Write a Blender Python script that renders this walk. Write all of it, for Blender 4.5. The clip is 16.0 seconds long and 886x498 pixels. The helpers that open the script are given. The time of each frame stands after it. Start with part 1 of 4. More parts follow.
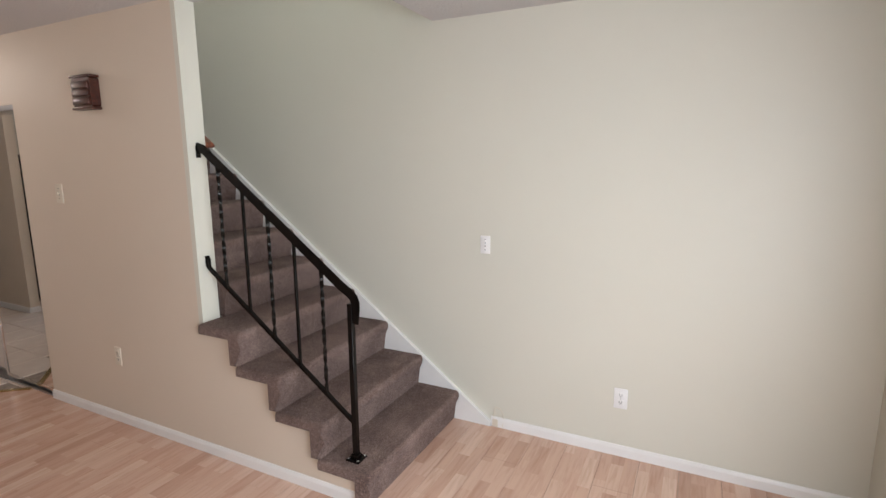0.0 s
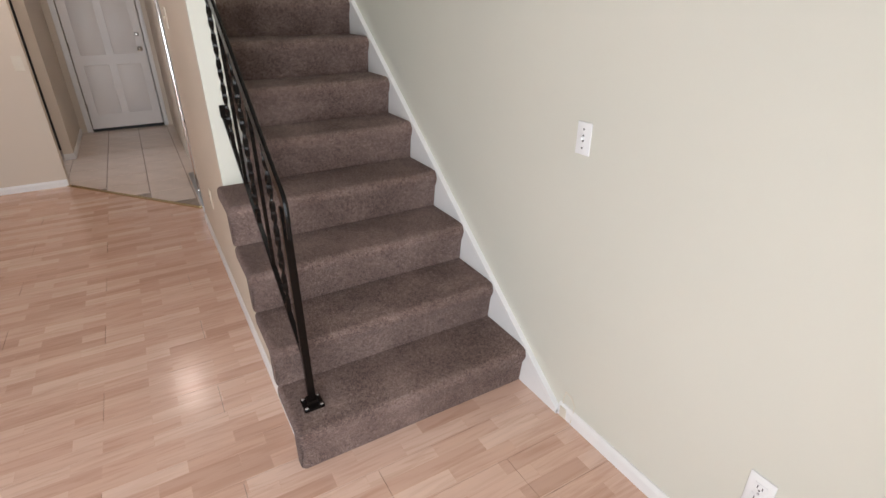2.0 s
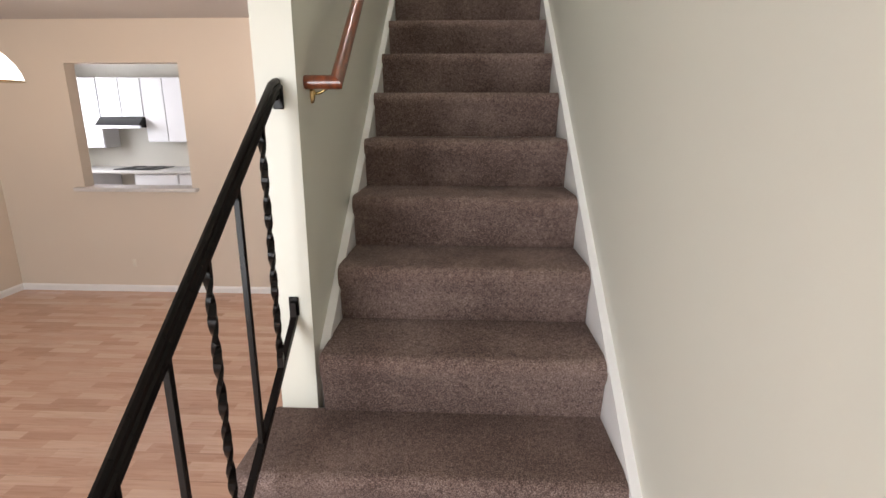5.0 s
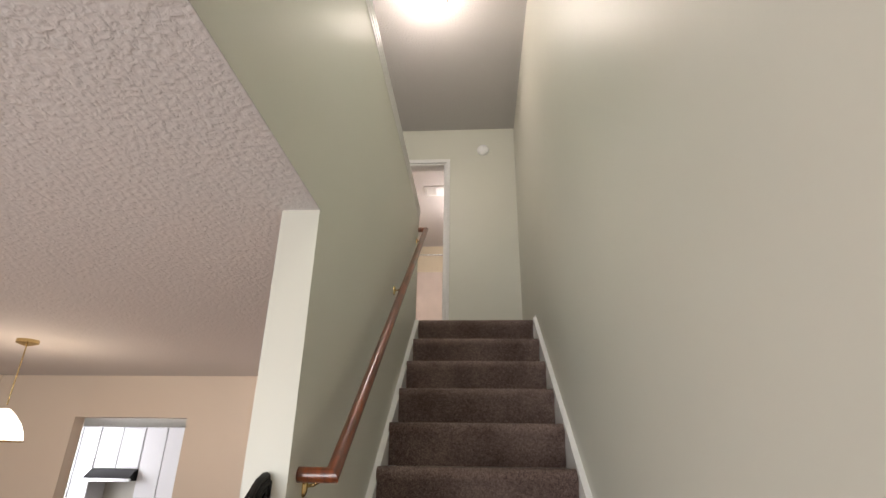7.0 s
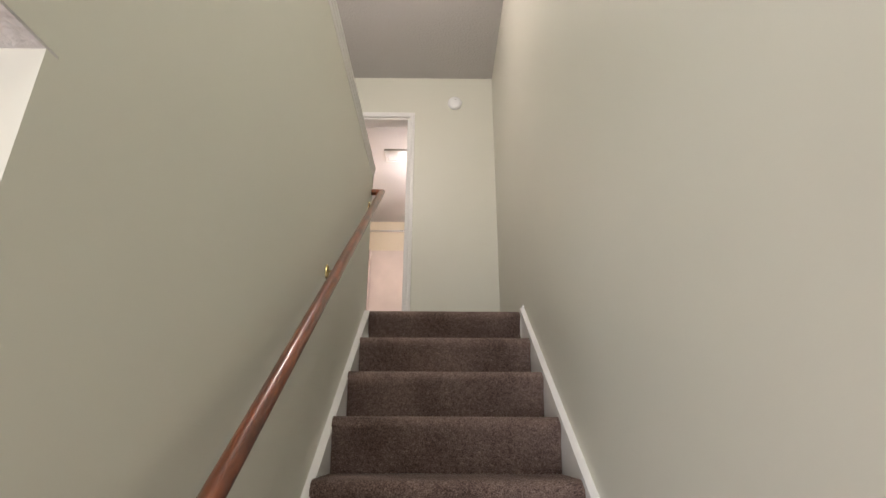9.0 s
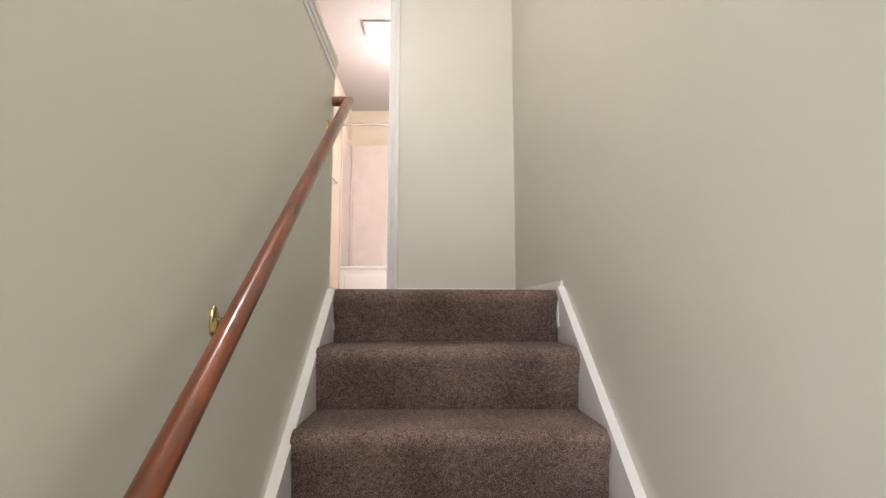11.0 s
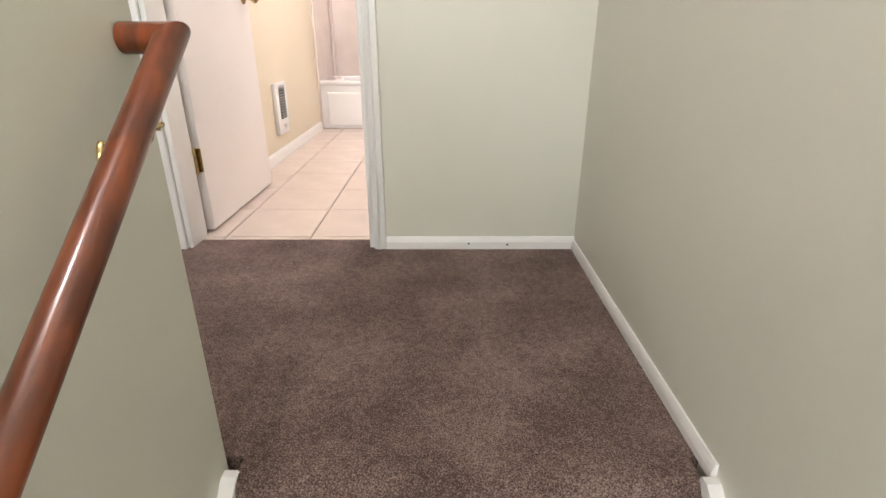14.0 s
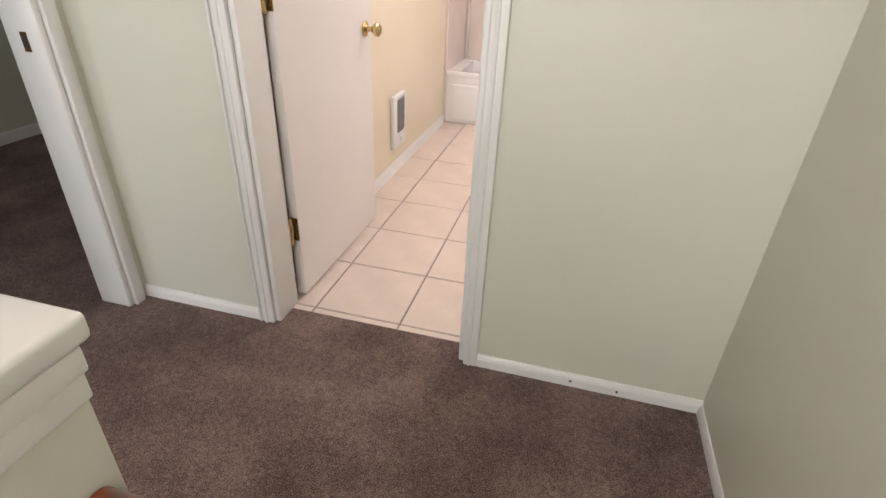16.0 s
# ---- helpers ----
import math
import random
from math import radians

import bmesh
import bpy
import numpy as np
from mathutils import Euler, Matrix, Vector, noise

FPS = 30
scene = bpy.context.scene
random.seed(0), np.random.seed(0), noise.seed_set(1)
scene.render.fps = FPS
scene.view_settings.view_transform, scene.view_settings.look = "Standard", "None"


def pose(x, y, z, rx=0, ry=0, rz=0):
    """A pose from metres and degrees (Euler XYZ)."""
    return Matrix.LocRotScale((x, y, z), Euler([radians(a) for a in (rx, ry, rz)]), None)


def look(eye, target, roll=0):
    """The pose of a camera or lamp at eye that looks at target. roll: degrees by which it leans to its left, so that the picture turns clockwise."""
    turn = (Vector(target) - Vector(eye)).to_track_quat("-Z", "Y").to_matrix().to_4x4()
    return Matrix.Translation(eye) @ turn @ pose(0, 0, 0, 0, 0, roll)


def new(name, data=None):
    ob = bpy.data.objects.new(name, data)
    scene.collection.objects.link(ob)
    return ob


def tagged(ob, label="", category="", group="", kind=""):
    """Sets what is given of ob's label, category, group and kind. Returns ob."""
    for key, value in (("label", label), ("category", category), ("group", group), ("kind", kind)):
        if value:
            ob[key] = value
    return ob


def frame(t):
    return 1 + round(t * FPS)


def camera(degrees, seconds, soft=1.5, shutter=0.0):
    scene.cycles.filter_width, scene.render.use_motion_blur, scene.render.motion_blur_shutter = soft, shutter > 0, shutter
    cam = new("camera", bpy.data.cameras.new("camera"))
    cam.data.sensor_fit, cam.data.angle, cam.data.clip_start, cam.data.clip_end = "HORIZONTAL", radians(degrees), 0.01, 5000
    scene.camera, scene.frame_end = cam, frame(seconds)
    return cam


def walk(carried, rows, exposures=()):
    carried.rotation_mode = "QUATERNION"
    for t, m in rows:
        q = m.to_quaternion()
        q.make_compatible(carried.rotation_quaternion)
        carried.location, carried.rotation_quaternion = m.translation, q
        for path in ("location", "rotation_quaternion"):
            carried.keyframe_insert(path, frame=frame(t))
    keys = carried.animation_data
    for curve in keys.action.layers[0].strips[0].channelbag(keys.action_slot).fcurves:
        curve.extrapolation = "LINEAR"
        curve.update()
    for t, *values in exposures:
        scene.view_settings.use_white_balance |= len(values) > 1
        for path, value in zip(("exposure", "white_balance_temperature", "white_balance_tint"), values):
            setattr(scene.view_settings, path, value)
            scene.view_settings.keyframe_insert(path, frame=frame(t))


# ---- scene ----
cam = camera(82.0, 16.0)
PATH = [
    (0, (-2.726, -1.282, 1.605), (-0.964, -0.402, 1.262), -0.4),
    (0.5, (-2.379, -1.492, 1.574), (-0.77, -0.377, 1.164), -1.1),
    (1, (-1.986, -1.518, 1.54), (-0.551, -0.26, 0.94), -1.5),
    (1.5, (-1.577, -1.452, 1.544), (-0.377, -0.049, 0.777), -1.1),
    (2, (-1.204, -1.371, 1.528), (-0.306, 0.18, 0.64), -0.1),
    (2.5, (-0.895, -1.183, 1.516), (-0.324, 0.441, 0.496), 1.2),
    (3, (-0.625, -1.017, 1.501), (-0.359, 0.614, 0.375), 2.1),
    (3.5, (-0.454, -0.874, 1.487), (-0.452, 0.755, 0.328), 0.1),
    (4, (-0.434, -0.637, 1.495), (-0.533, 1.037, 0.404), -1.9),
    (4.5, (-0.457, -0.451, 1.538), (-0.537, 1.362, 0.696), -0.8),
    (4.9, (-0.425, -0.339, 1.599), (-0.508, 1.572, 1.015), 0.0),
    (5, (-0.423, -0.315, 1.611), (-0.509, 1.618, 1.105), 0.1),
    (5.2, (-0.414, -0.285, 1.648), (-0.521, 1.679, 1.284), -0.0),
    (7.3, (-0.418, -0.215, 1.732), (-0.547, 1.611, 2.538), 0.9),
    (7.5, (-0.447, -0.142, 1.731), (-0.565, 1.691, 2.521), 0.8),
    (8, (-0.447, 0.095, 1.745), (-0.496, 1.95, 2.49), 0.4),
    (8.2, (-0.43, 0.202, 1.793), (-0.445, 2.058, 2.539), -0.1),
    (10.5, (-0.517, 1.248, 2.419), (-0.488, 3.211, 2.801), 0.3),
    (11, (-0.478, 1.435, 2.589), (-0.436, 3.421, 2.822), 0.1),
    (11.5, (-0.516, 1.634, 2.734), (-0.46, 3.629, 2.867), -0.2),
    (12, (-0.497, 1.856, 2.888), (-0.422, 3.854, 2.912), 0.2),
    (12.5, (-0.514, 2.076, 3.005), (-0.454, 4.07, 2.869), 0.1),
    (13, (-0.489, 2.237, 3.14), (-0.425, 4.2, 2.758), 0.9),
    (13.5, (-0.437, 2.417, 3.263), (-0.439, 4.323, 2.656), 0.5),
    (14, (-0.468, 2.63, 3.368), (-0.473, 4.477, 2.601), -0.1),
    (14.5, (-0.452, 2.84, 3.509), (-0.602, 4.57, 2.516), 1.2),
    (15, (-0.497, 3.006, 3.593), (-0.838, 4.613, 2.451), 0.8),
    (15.5, (-0.54, 3.107, 3.717), (-0.921, 4.696, 2.564), 1.2),
    (16, (-0.505, 3.103, 3.807), (-0.913, 4.785, 2.804), 2.7),
]
walk(cam, [(t, look(eye, target, roll)) for t, eye, target, roll in PATH],
     exposures=[(0, -0.25, 6500, 10), (1.5, -0.15, 6500, 10), (2.5, -0.02, 6500, 10), (3.5, 0.12, 6500, 10), (5, 0.17, 6800, 12), (7.5, -0.18, 6900, 12), (8, -0.1, 6900, 13),
                (10.5, 0.7, 6600, 15), (12.5, 0.8, 6500, 14), (13.5, 0.95, 6450, 12), (14.5, 0.95, 6450, 11), (16, 0.62, 6500, 12)])

# ---- light ----
world = bpy.data.worlds.new("world")
scene.world = world
world.use_nodes = True
_n = world.node_tree.nodes
_sky = _n.new("ShaderNodeTexSky")
_sky.sky_type, _sky.sun_disc = "NISHITA", False
_sky.sun_elevation, _sky.sun_rotation = radians(56), radians(-30)
world.node_tree.links.new(_sky.outputs[0], _n["Background"].inputs[0])
_n["Background"].inputs[1].default_value = 0.12


def lamp_object(name, kind, m, energy, color, size=None, size_y=None):
    data = bpy.data.lights.new(name, kind)
    data.energy, data.color = energy, color
    if kind == "AREA":
        data.shape, data.size, data.size_y = "RECTANGLE", size, size_y
    elif kind == "SUN":
        data.angle = radians(0.5)
    else:
        data.shadow_soft_size = size
    ob = new(name, data)
    ob.matrix_world = m
    return ob


lamp_object("sun", "SUN", look((0, 0, 20), (4, -7, 8)), 3.0, (1, 0.95, 0.88))
lamp_object("daylight_sliding_door", "AREA", look((-2.30, -2.03, 1.10), (-1.95, 1.0, 1.0)), 104, (0.905, 0.955, 1.02), 1.9, 1.9)
lamp_object("daylight_bedroom", "AREA", look((-3.85, 1.3, 3.9), (-2.2, 3.9, 3.5)), 26, (0.92, 0.96, 1.0), 1.2, 1.3)
# two added fill lamps, in unseen openings of wall_upper_south, brighten the landing from behind
lamp_object("fill_upper_opening", "AREA", look((-1.5, 0.075, 3.62), (-1.0, 3.5, 3.4)), 19, (0.95, 0.97, 0.96), 0.7, 1.6)
lamp_object("fill_stair_opening", "AREA", look((-0.45, 0.075, 3.95), (-0.42, 4.0, 3.2)), 19, (0.93, 0.975, 0.93), 0.7, 1.05)
lamp_object("daylight_kitchen", "AREA", look((-5.9, 5.5, 1.7), (-3.4, 5.6, 1.5)), 48, (0.86, 0.9, 1.0), 1.0, 1.0)
lamp_object("hall_light_bulb", "POINT", pose(-0.75, 2.60, 4.76), 20, (1.0, 0.89, 0.84), 0.07)
lamp_object("bath_light_bulb", "POINT", pose(-0.45, 5.9, 4.6), 34, (1.0, 0.91, 0.92), 0.08)
lamp_object("pendant_bulb", "POINT", pose(-3.17, 2.70, 1.84), 12, (1.0, 0.80, 0.62), 0.04)
lamp_object("entry_light_bulb", "POINT", pose(-1.42, 3.75, 2.28), 15, (1.0, 0.86, 0.78), 0.06)

# ---- sizes ----
G, R = 0.255, 0.19
TOP = 14 * R
XL, XF, XL2 = -0.857, -0.965, -0.857
CEIL, UPCEIL = 2.385, 5.035
LAND = 4.345
SOUTH, WEST, DIN = -2.07, -4.63, 4.12


# ---- materials ----
def mat(name, color, rough=0.5, metal=0.0, spots=0.0, spot_scale=3.0, bump=0.0, bump_scale=60.0, bump_dist=0.002, coat=0.0, spec=0.5):
    """Plain surface with tone variation at a large scale and relief at a fine one."""
    m = bpy.data.materials.new(name)
    m.use_nodes = True
    nt = m.node_tree
    b = nt.nodes["Principled BSDF"]
    b.inputs["Roughness"].default_value = rough
    b.inputs["Metallic"].default_value = metal
    b.inputs["Coat Weight"].default_value = coat
    b.inputs["Specular IOR Level"].default_value = spec
    b.inputs["Base Color"].default_value = (*color, 1)
    tc = nt.nodes.new("ShaderNodeTexCoord")
    if spots:
        n = nt.nodes.new("ShaderNodeTexNoise")
        n.inputs["Scale"].default_value = spot_scale
        n.inputs["Detail"].default_value = 4
        nt.links.new(tc.outputs["Object"], n.inputs["Vector"])
        r = nt.nodes.new("ShaderNodeMapRange")
        r.inputs[1].default_value, r.inputs[2].default_value = 0.3, 0.7
        r.inputs[3].default_value, r.inputs[4].default_value = 1 - spots, 1 + spots
        nt.links.new(n.outputs[0], r.inputs[0])
        x = nt.nodes.new("ShaderNodeMixRGB")
        x.blend_type = "MULTIPLY"
        x.inputs[0].default_value = 1
        x.inputs[1].default_value = (*color, 1)
        nt.links.new(r.outputs[0], x.inputs[2])
        nt.links.new(x.outputs[0], b.inputs["Base Color"])
    if bump:
        n = nt.nodes.new("ShaderNodeTexNoise")
        n.inputs["Scale"].default_value = bump_scale
        n.inputs["Detail"].default_value = 3
        nt.links.new(tc.outputs["Object"], n.inputs["Vector"])
        bp = nt.nodes.new("ShaderNodeBump")
        bp.inputs["Strength"].default_value = bump
        bp.inputs["Distance"].default_value = bump_dist
        nt.links.new(n.outputs[0], bp.inputs["Height"])
        nt.links.new(bp.outputs[0], b.inputs["Normal"])
    return m


def node(nt, kind, **values):
    n = nt.nodes.new(kind)
    for k, v in values.items():
        n.inputs[k].default_value = v
    return n


def ramp(nt, source, stops):
    n = nt.nodes.new("ShaderNodeValToRGB")
    e = n.color_ramp.elements
    while len(e) < len(stops):
        e.new(0.5)
    for el, (p, c) in zip(e, stops):
        el.position, el.color = p, (*c, 1)
    nt.links.new(source, n.inputs[0])
    return n


def carpet_material(name, dark, mid, light):
    m = bpy.data.materials.new(name)
    m.use_nodes = True
    nt = m.node_tree
    b = nt.nodes["Principled BSDF"]
    b.inputs["Roughness"].default_value = 0.95
    b.inputs["Specular IOR Level"].default_value = 0.1
    b.inputs["Sheen Weight"].default_value = 0.06
    g = nt.nodes.new("ShaderNodeNewGeometry")
    fine = node(nt, "ShaderNodeTexNoise", Scale=330.0, Detail=2.0)
    mid_n = node(nt, "ShaderNodeTexNoise", Scale=75.0, Detail=3.0)
    big = node(nt, "ShaderNodeTexNoise", Scale=4.5, Detail=4.0)
    for n in (fine, mid_n, big):
        nt.links.new(g.outputs["Position"], n.inputs["Vector"])
    a1 = nt.nodes.new("ShaderNodeMath")
    a1.operation = "MULTIPLY_ADD"
    a1.inputs[1].default_value = 0.66
    nt.links.new(fine.outputs[0], a1.inputs[0])
    a2 = nt.nodes.new("ShaderNodeMath")
    a2.operation = "MULTIPLY_ADD"
    a2.inputs[1].default_value = 0.19
    nt.links.new(mid_n.outputs[0], a2.inputs[0])
    a3 = nt.nodes.new("ShaderNodeMath")
    a3.operation = "MULTIPLY"
    a3.inputs[1].default_value = 0.24
    nt.links.new(big.outputs[0], a3.inputs[0])
    nt.links.new(a3.outputs[0], a2.inputs[2])
    nt.links.new(a2.outputs[0], a1.inputs[2])
    r = ramp(nt, a1.outputs[0], [(0.44, dark), (0.555, mid), (0.68, light)])
    nt.links.new(r.outputs[0], b.inputs["Base Color"])
    bp = node(nt, "ShaderNodeBump", Strength=1.0, Distance=0.008)
    nt.links.new(a1.outputs[0], bp.inputs["Height"])
    nt.links.new(bp.outputs[0], b.inputs["Normal"])
    return m


def wood_material(name, dark, light, rough, axis_scale, coat=0.0, rings=6.0):
    m = bpy.data.materials.new(name)
    m.use_nodes = True
    nt = m.node_tree
    b = nt.nodes["Principled BSDF"]
    b.inputs["Roughness"].default_value = rough
    b.inputs["Coat Weight"].default_value = coat
    b.inputs["Coat Roughness"].default_value = 0.15
    tc = nt.nodes.new("ShaderNodeTexCoord")
    mp = nt.nodes.new("ShaderNodeMapping")
    mp.inputs["Scale"].default_value = axis_scale
    nt.links.new(tc.outputs["Object"], mp.inputs[0])
    n = node(nt, "ShaderNodeTexNoise", Scale=rings, Detail=8.0, Distortion=0.6)
    nt.links.new(mp.outputs[0], n.inputs["Vector"])
    r = ramp(nt, n.outputs[0], [(0.3, dark), (0.7, light)])
    nt.links.new(r.outputs[0], b.inputs["Base Color"])
    bp = node(nt, "ShaderNodeBump", Strength=0.15, Distance=0.001)
    nt.links.new(n.outputs[0], bp.inputs["Height"])
    nt.links.new(bp.outputs[0], b.inputs["Normal"])
    return m


def laminate_material():
    """Three-strip maple laminate: printed staves of their own tone, fine grain along x."""
    m = bpy.data.materials.new("maple_laminate")
    m.use_nodes = True
    nt = m.node_tree
    b = nt.nodes["Principled BSDF"]
    b.inputs["Roughness"].default_value = 0.21
    g = nt.nodes.new("ShaderNodeNewGeometry")
    br = nt.nodes.new("ShaderNodeTexBrick")
    br.offset, br.offset_frequency, br.squash = 0.37, 2, 1.0
    for k, v in (("Scale", 1.0), ("Mortar Size", 0.0006), ("Mortar Smooth", 0.1), ("Bias", 0.0), ("Brick Width", 0.27), ("Row Height", 0.0645)):
        br.inputs[k].default_value = v
    br.inputs["Color1"].default_value = (0, 0, 0, 1)
    br.inputs["Color2"].default_value = (1, 1, 1, 1)
    br.inputs["Mortar"].default_value = (0.35, 0.35, 0.35, 1)
    nt.links.new(g.outputs["Position"], br.inputs["Vector"])
    mp = nt.nodes.new("ShaderNodeMapping")
    mp.inputs["Scale"].default_value = (2.2, 26, 1)
    nt.links.new(g.outputs["Position"], mp.inputs[0])
    off = nt.nodes.new("ShaderNodeVectorMath")
    off.operation = "ADD"
    nt.links.new(mp.outputs[0], off.inputs[0])
    sc = nt.nodes.new("ShaderNodeVectorMath")
    sc.operation = "SCALE"
    sc.inputs[3].default_value = 17
    nt.links.new(br.outputs["Color"], sc.inputs[0])
    nt.links.new(sc.outputs[0], off.inputs[1])
    gr = node(nt, "ShaderNodeTexNoise", Scale=2.0, Detail=7.0, Distortion=0.8)
    nt.links.new(off.outputs[0], gr.inputs["Vector"])
    r1 = ramp(nt, br.outputs["Color"], [(0.0, (0.55, 0.350, 0.262)), (0.3, (0.635, 0.415, 0.315)), (0.65, (0.665, 0.450, 0.350)), (1.0, (0.73, 0.530, 0.425))])
    r2 = ramp(nt, gr.outputs[0], [(0.3, (0.86, 0.80, 0.76)), (0.55, (1, 1, 1)), (0.8, (1.04, 1.03, 1.0))])
    x = nt.nodes.new("ShaderNodeMixRGB")
    x.blend_type = "MULTIPLY"
    x.inputs[0].default_value = 0.9
    nt.links.new(r1.outputs[0], x.inputs[1])
    nt.links.new(r2.outputs[0], x.inputs[2])
    nt.links.new(x.outputs[0], b.inputs["Base Color"])
    return m


def popcorn_material():
    """Sprayed knockdown ceiling: lumpy relief."""
    m = bpy.data.materials.new("textured_ceiling")
    m.use_nodes = True
    nt = m.node_tree
    b = nt.nodes["Principled BSDF"]
    b.inputs["Roughness"].default_value = 0.9
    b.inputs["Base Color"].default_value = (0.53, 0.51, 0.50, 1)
    g = nt.nodes.new("ShaderNodeNewGeometry")
    n = node(nt, "ShaderNodeTexNoise", Scale=62.0, Detail=4.0, Distortion=0.3)
    nt.links.new(g.outputs["Position"], n.inputs["Vector"])
    r = ramp(nt, n.outputs[0], [(0.38, (0, 0, 0)), (0.68, (1, 1, 1))])
    bp = node(nt, "ShaderNodeBump", Strength=0.55, Distance=0.004)
    nt.links.new(r.outputs[0], bp.inputs["Height"])
    nt.links.new(bp.outputs[0], b.inputs["Normal"])
    return m


WALL = mat("cream_wall_paint", (0.632, 0.624, 0.548), 0.42, spots=0.015, spot_scale=1.3, bump=0.12, bump_scale=130, bump_dist=0.001)
TAN = mat("tan_wall_paint", (0.645, 0.56, 0.465), 0.55, spots=0.015, spot_scale=1.3, bump=0.12, bump_scale=130, bump_dist=0.001)
WHITE = mat("white_trim_paint", (0.78, 0.77, 0.76), 0.35, spots=0.02, spot_scale=9, bump=0.05, bump_scale=40)
DOORW = mat("white_door_paint", (0.78, 0.74, 0.72), 0.38, spots=0.015, spot_scale=3, bump=0.05, bump_scale=25)
CARPET = carpet_material("brown_cut_pile_carpet", (0.074, 0.048, 0.042), (0.184, 0.123, 0.106), (0.36, 0.27, 0.238))
CEILM = popcorn_material()
FLAT = mat("flat_ceiling_paint", (0.66, 0.60, 0.5), 0.8, bump=0.1, bump_scale=90)
LAM = laminate_material()
IRON = mat("black_enamelled_iron", (0.005, 0.0035, 0.003), 0.22, spots=0.3, spot_scale=12, bump=0.1, bump_scale=50, spec=0.15)
RAILW = wood_material("stained_handrail_wood", (0.070, 0.013, 0.003), (0.225, 0.048, 0.010), 0.30, (9, 2, 2), coat=0.7, rings=5)
BRASS = mat("polished_brass", (0.56, 0.42, 0.20), 0.24, metal=1.0, spots=0.1, spot_scale=30)
BRONZE = mat("dark_bronze", (0.12, 0.075, 0.04), 0.35, metal=1.0, spots=0.2, spot_scale=30)
CHROME = mat("chrome", (0.75, 0.75, 0.76), 0.12, metal=1.0)
MIRROR = mat("mirror_glass", (0.86, 0.88, 0.88), 0.02, metal=1.0)
TILE = mat("glazed_beige_tile", (0.70, 0.60, 0.53), 0.22, spots=0.06, spot_scale=7, bump=0.05, bump_scale=20)
GROUT = mat("grey_grout", (0.30, 0.25, 0.21), 0.9, spots=0.2, spot_scale=25, bump=0.3, bump_scale=300)
PLASTIC = mat("white_plastic", (0.80, 0.80, 0.80), 0.3)
IVORY = mat("ivory_plastic", (0.68, 0.62, 0.52), 0.35)
DARK = mat("dark_slot", (0.03, 0.03, 0.03), 0.6)
ENAMEL = mat("white_tub_enamel", (0.86, 0.85, 0.86), 0.12, coat=0.4)
SURROUND = mat("cultured_marble_surround", (0.70, 0.61, 0.56), 0.16, spots=0.05, spot_scale=6, coat=0.3)
CABINET = mat("white_cabinet_paint", (0.82, 0.82, 0.84), 0.35, spots=0.01)
BLACKAPP = mat("black_appliance", (0.008, 0.008, 0.009), 0.35, bump=0.1, bump_scale=200)
STEEL = mat("stainless", (0.45, 0.45, 0.46), 0.3, metal=1.0)
CHERRY = wood_material("dark_cherry", (0.03, 0.006, 0.004), (0.08, 0.017, 0.009), 0.35, (12, 2, 12), coat=0.3)
COUNTER = mat("laminate_counter", (0.62, 0.60, 0.58), 0.35, spots=0.06, spot_scale=40)
GLASS = mat("frosted_lamp_glass", (0.9, 0.88, 0.85), 0.35)
GLASS.node_tree.nodes["Principled BSDF"].inputs["Emission Color"].default_value = (1, 0.93, 0.85, 1)
GLASS.node_tree.nodes["Principled BSDF"].inputs["Emission Strength"].default_value = 3.0
PANE = mat("window_glass", (1, 1, 1), 0.0)
PANE.node_tree.nodes["Principled BSDF"].inputs["Transmission Weight"].default_value = 1.0
OUTSIDE = mat("overcast_garden", (0.25, 0.3, 0.2), 0.9, spots=0.3, spot_scale=1.0)


# ---- mesh helpers ----
def box(bm, x0, x1, y0, y1, z0, z1):
    x0, x1 = min(x0, x1), max(x0, x1)
    vs = [bm.verts.new((x, y, z)) for z in (z0, z1) for y in (y0, y1) for x in (x0, x1)]
    fs = [bm.faces.new([vs[i] for i in q]) for q in ((0, 2, 3, 1), (4, 5, 7, 6), (0, 1, 5, 4), (2, 6, 7, 3), (0, 4, 6, 2), (1, 3, 7, 5))]
    return vs, fs


def rounded(bm, x0, x1, y0, y1, z0, z1, r=0.004, seg=2):
    vs, fs = box(bm, x0, x1, y0, y1, z0, z1)
    es = list({e for f in fs for e in f.edges})
    bmesh.ops.bevel(bm, geom=es, offset=r, segments=seg, profile=0.5, affect="EDGES")


def prism(bm, poly, a0, a1, axis="x"):
    """A flat outline swept from a0 to a1: outline in (y, z) for x, (x, z) for y, (x, y) for z."""
    def p(u, v, a):
        return {"x": (a, u, v), "y": (u, a, v), "z": (u, v, a)}[axis]
    lo = [bm.verts.new(p(u, v, a0)) for u, v in poly]
    hi = [bm.verts.new(p(u, v, a1)) for u, v in poly]
    n = len(poly)
    bm.faces.new(lo)
    bm.faces.new(hi[::-1])
    for i in range(n):
        bm.faces.new((lo[i], hi[i], hi[(i + 1) % n], lo[(i + 1) % n]))


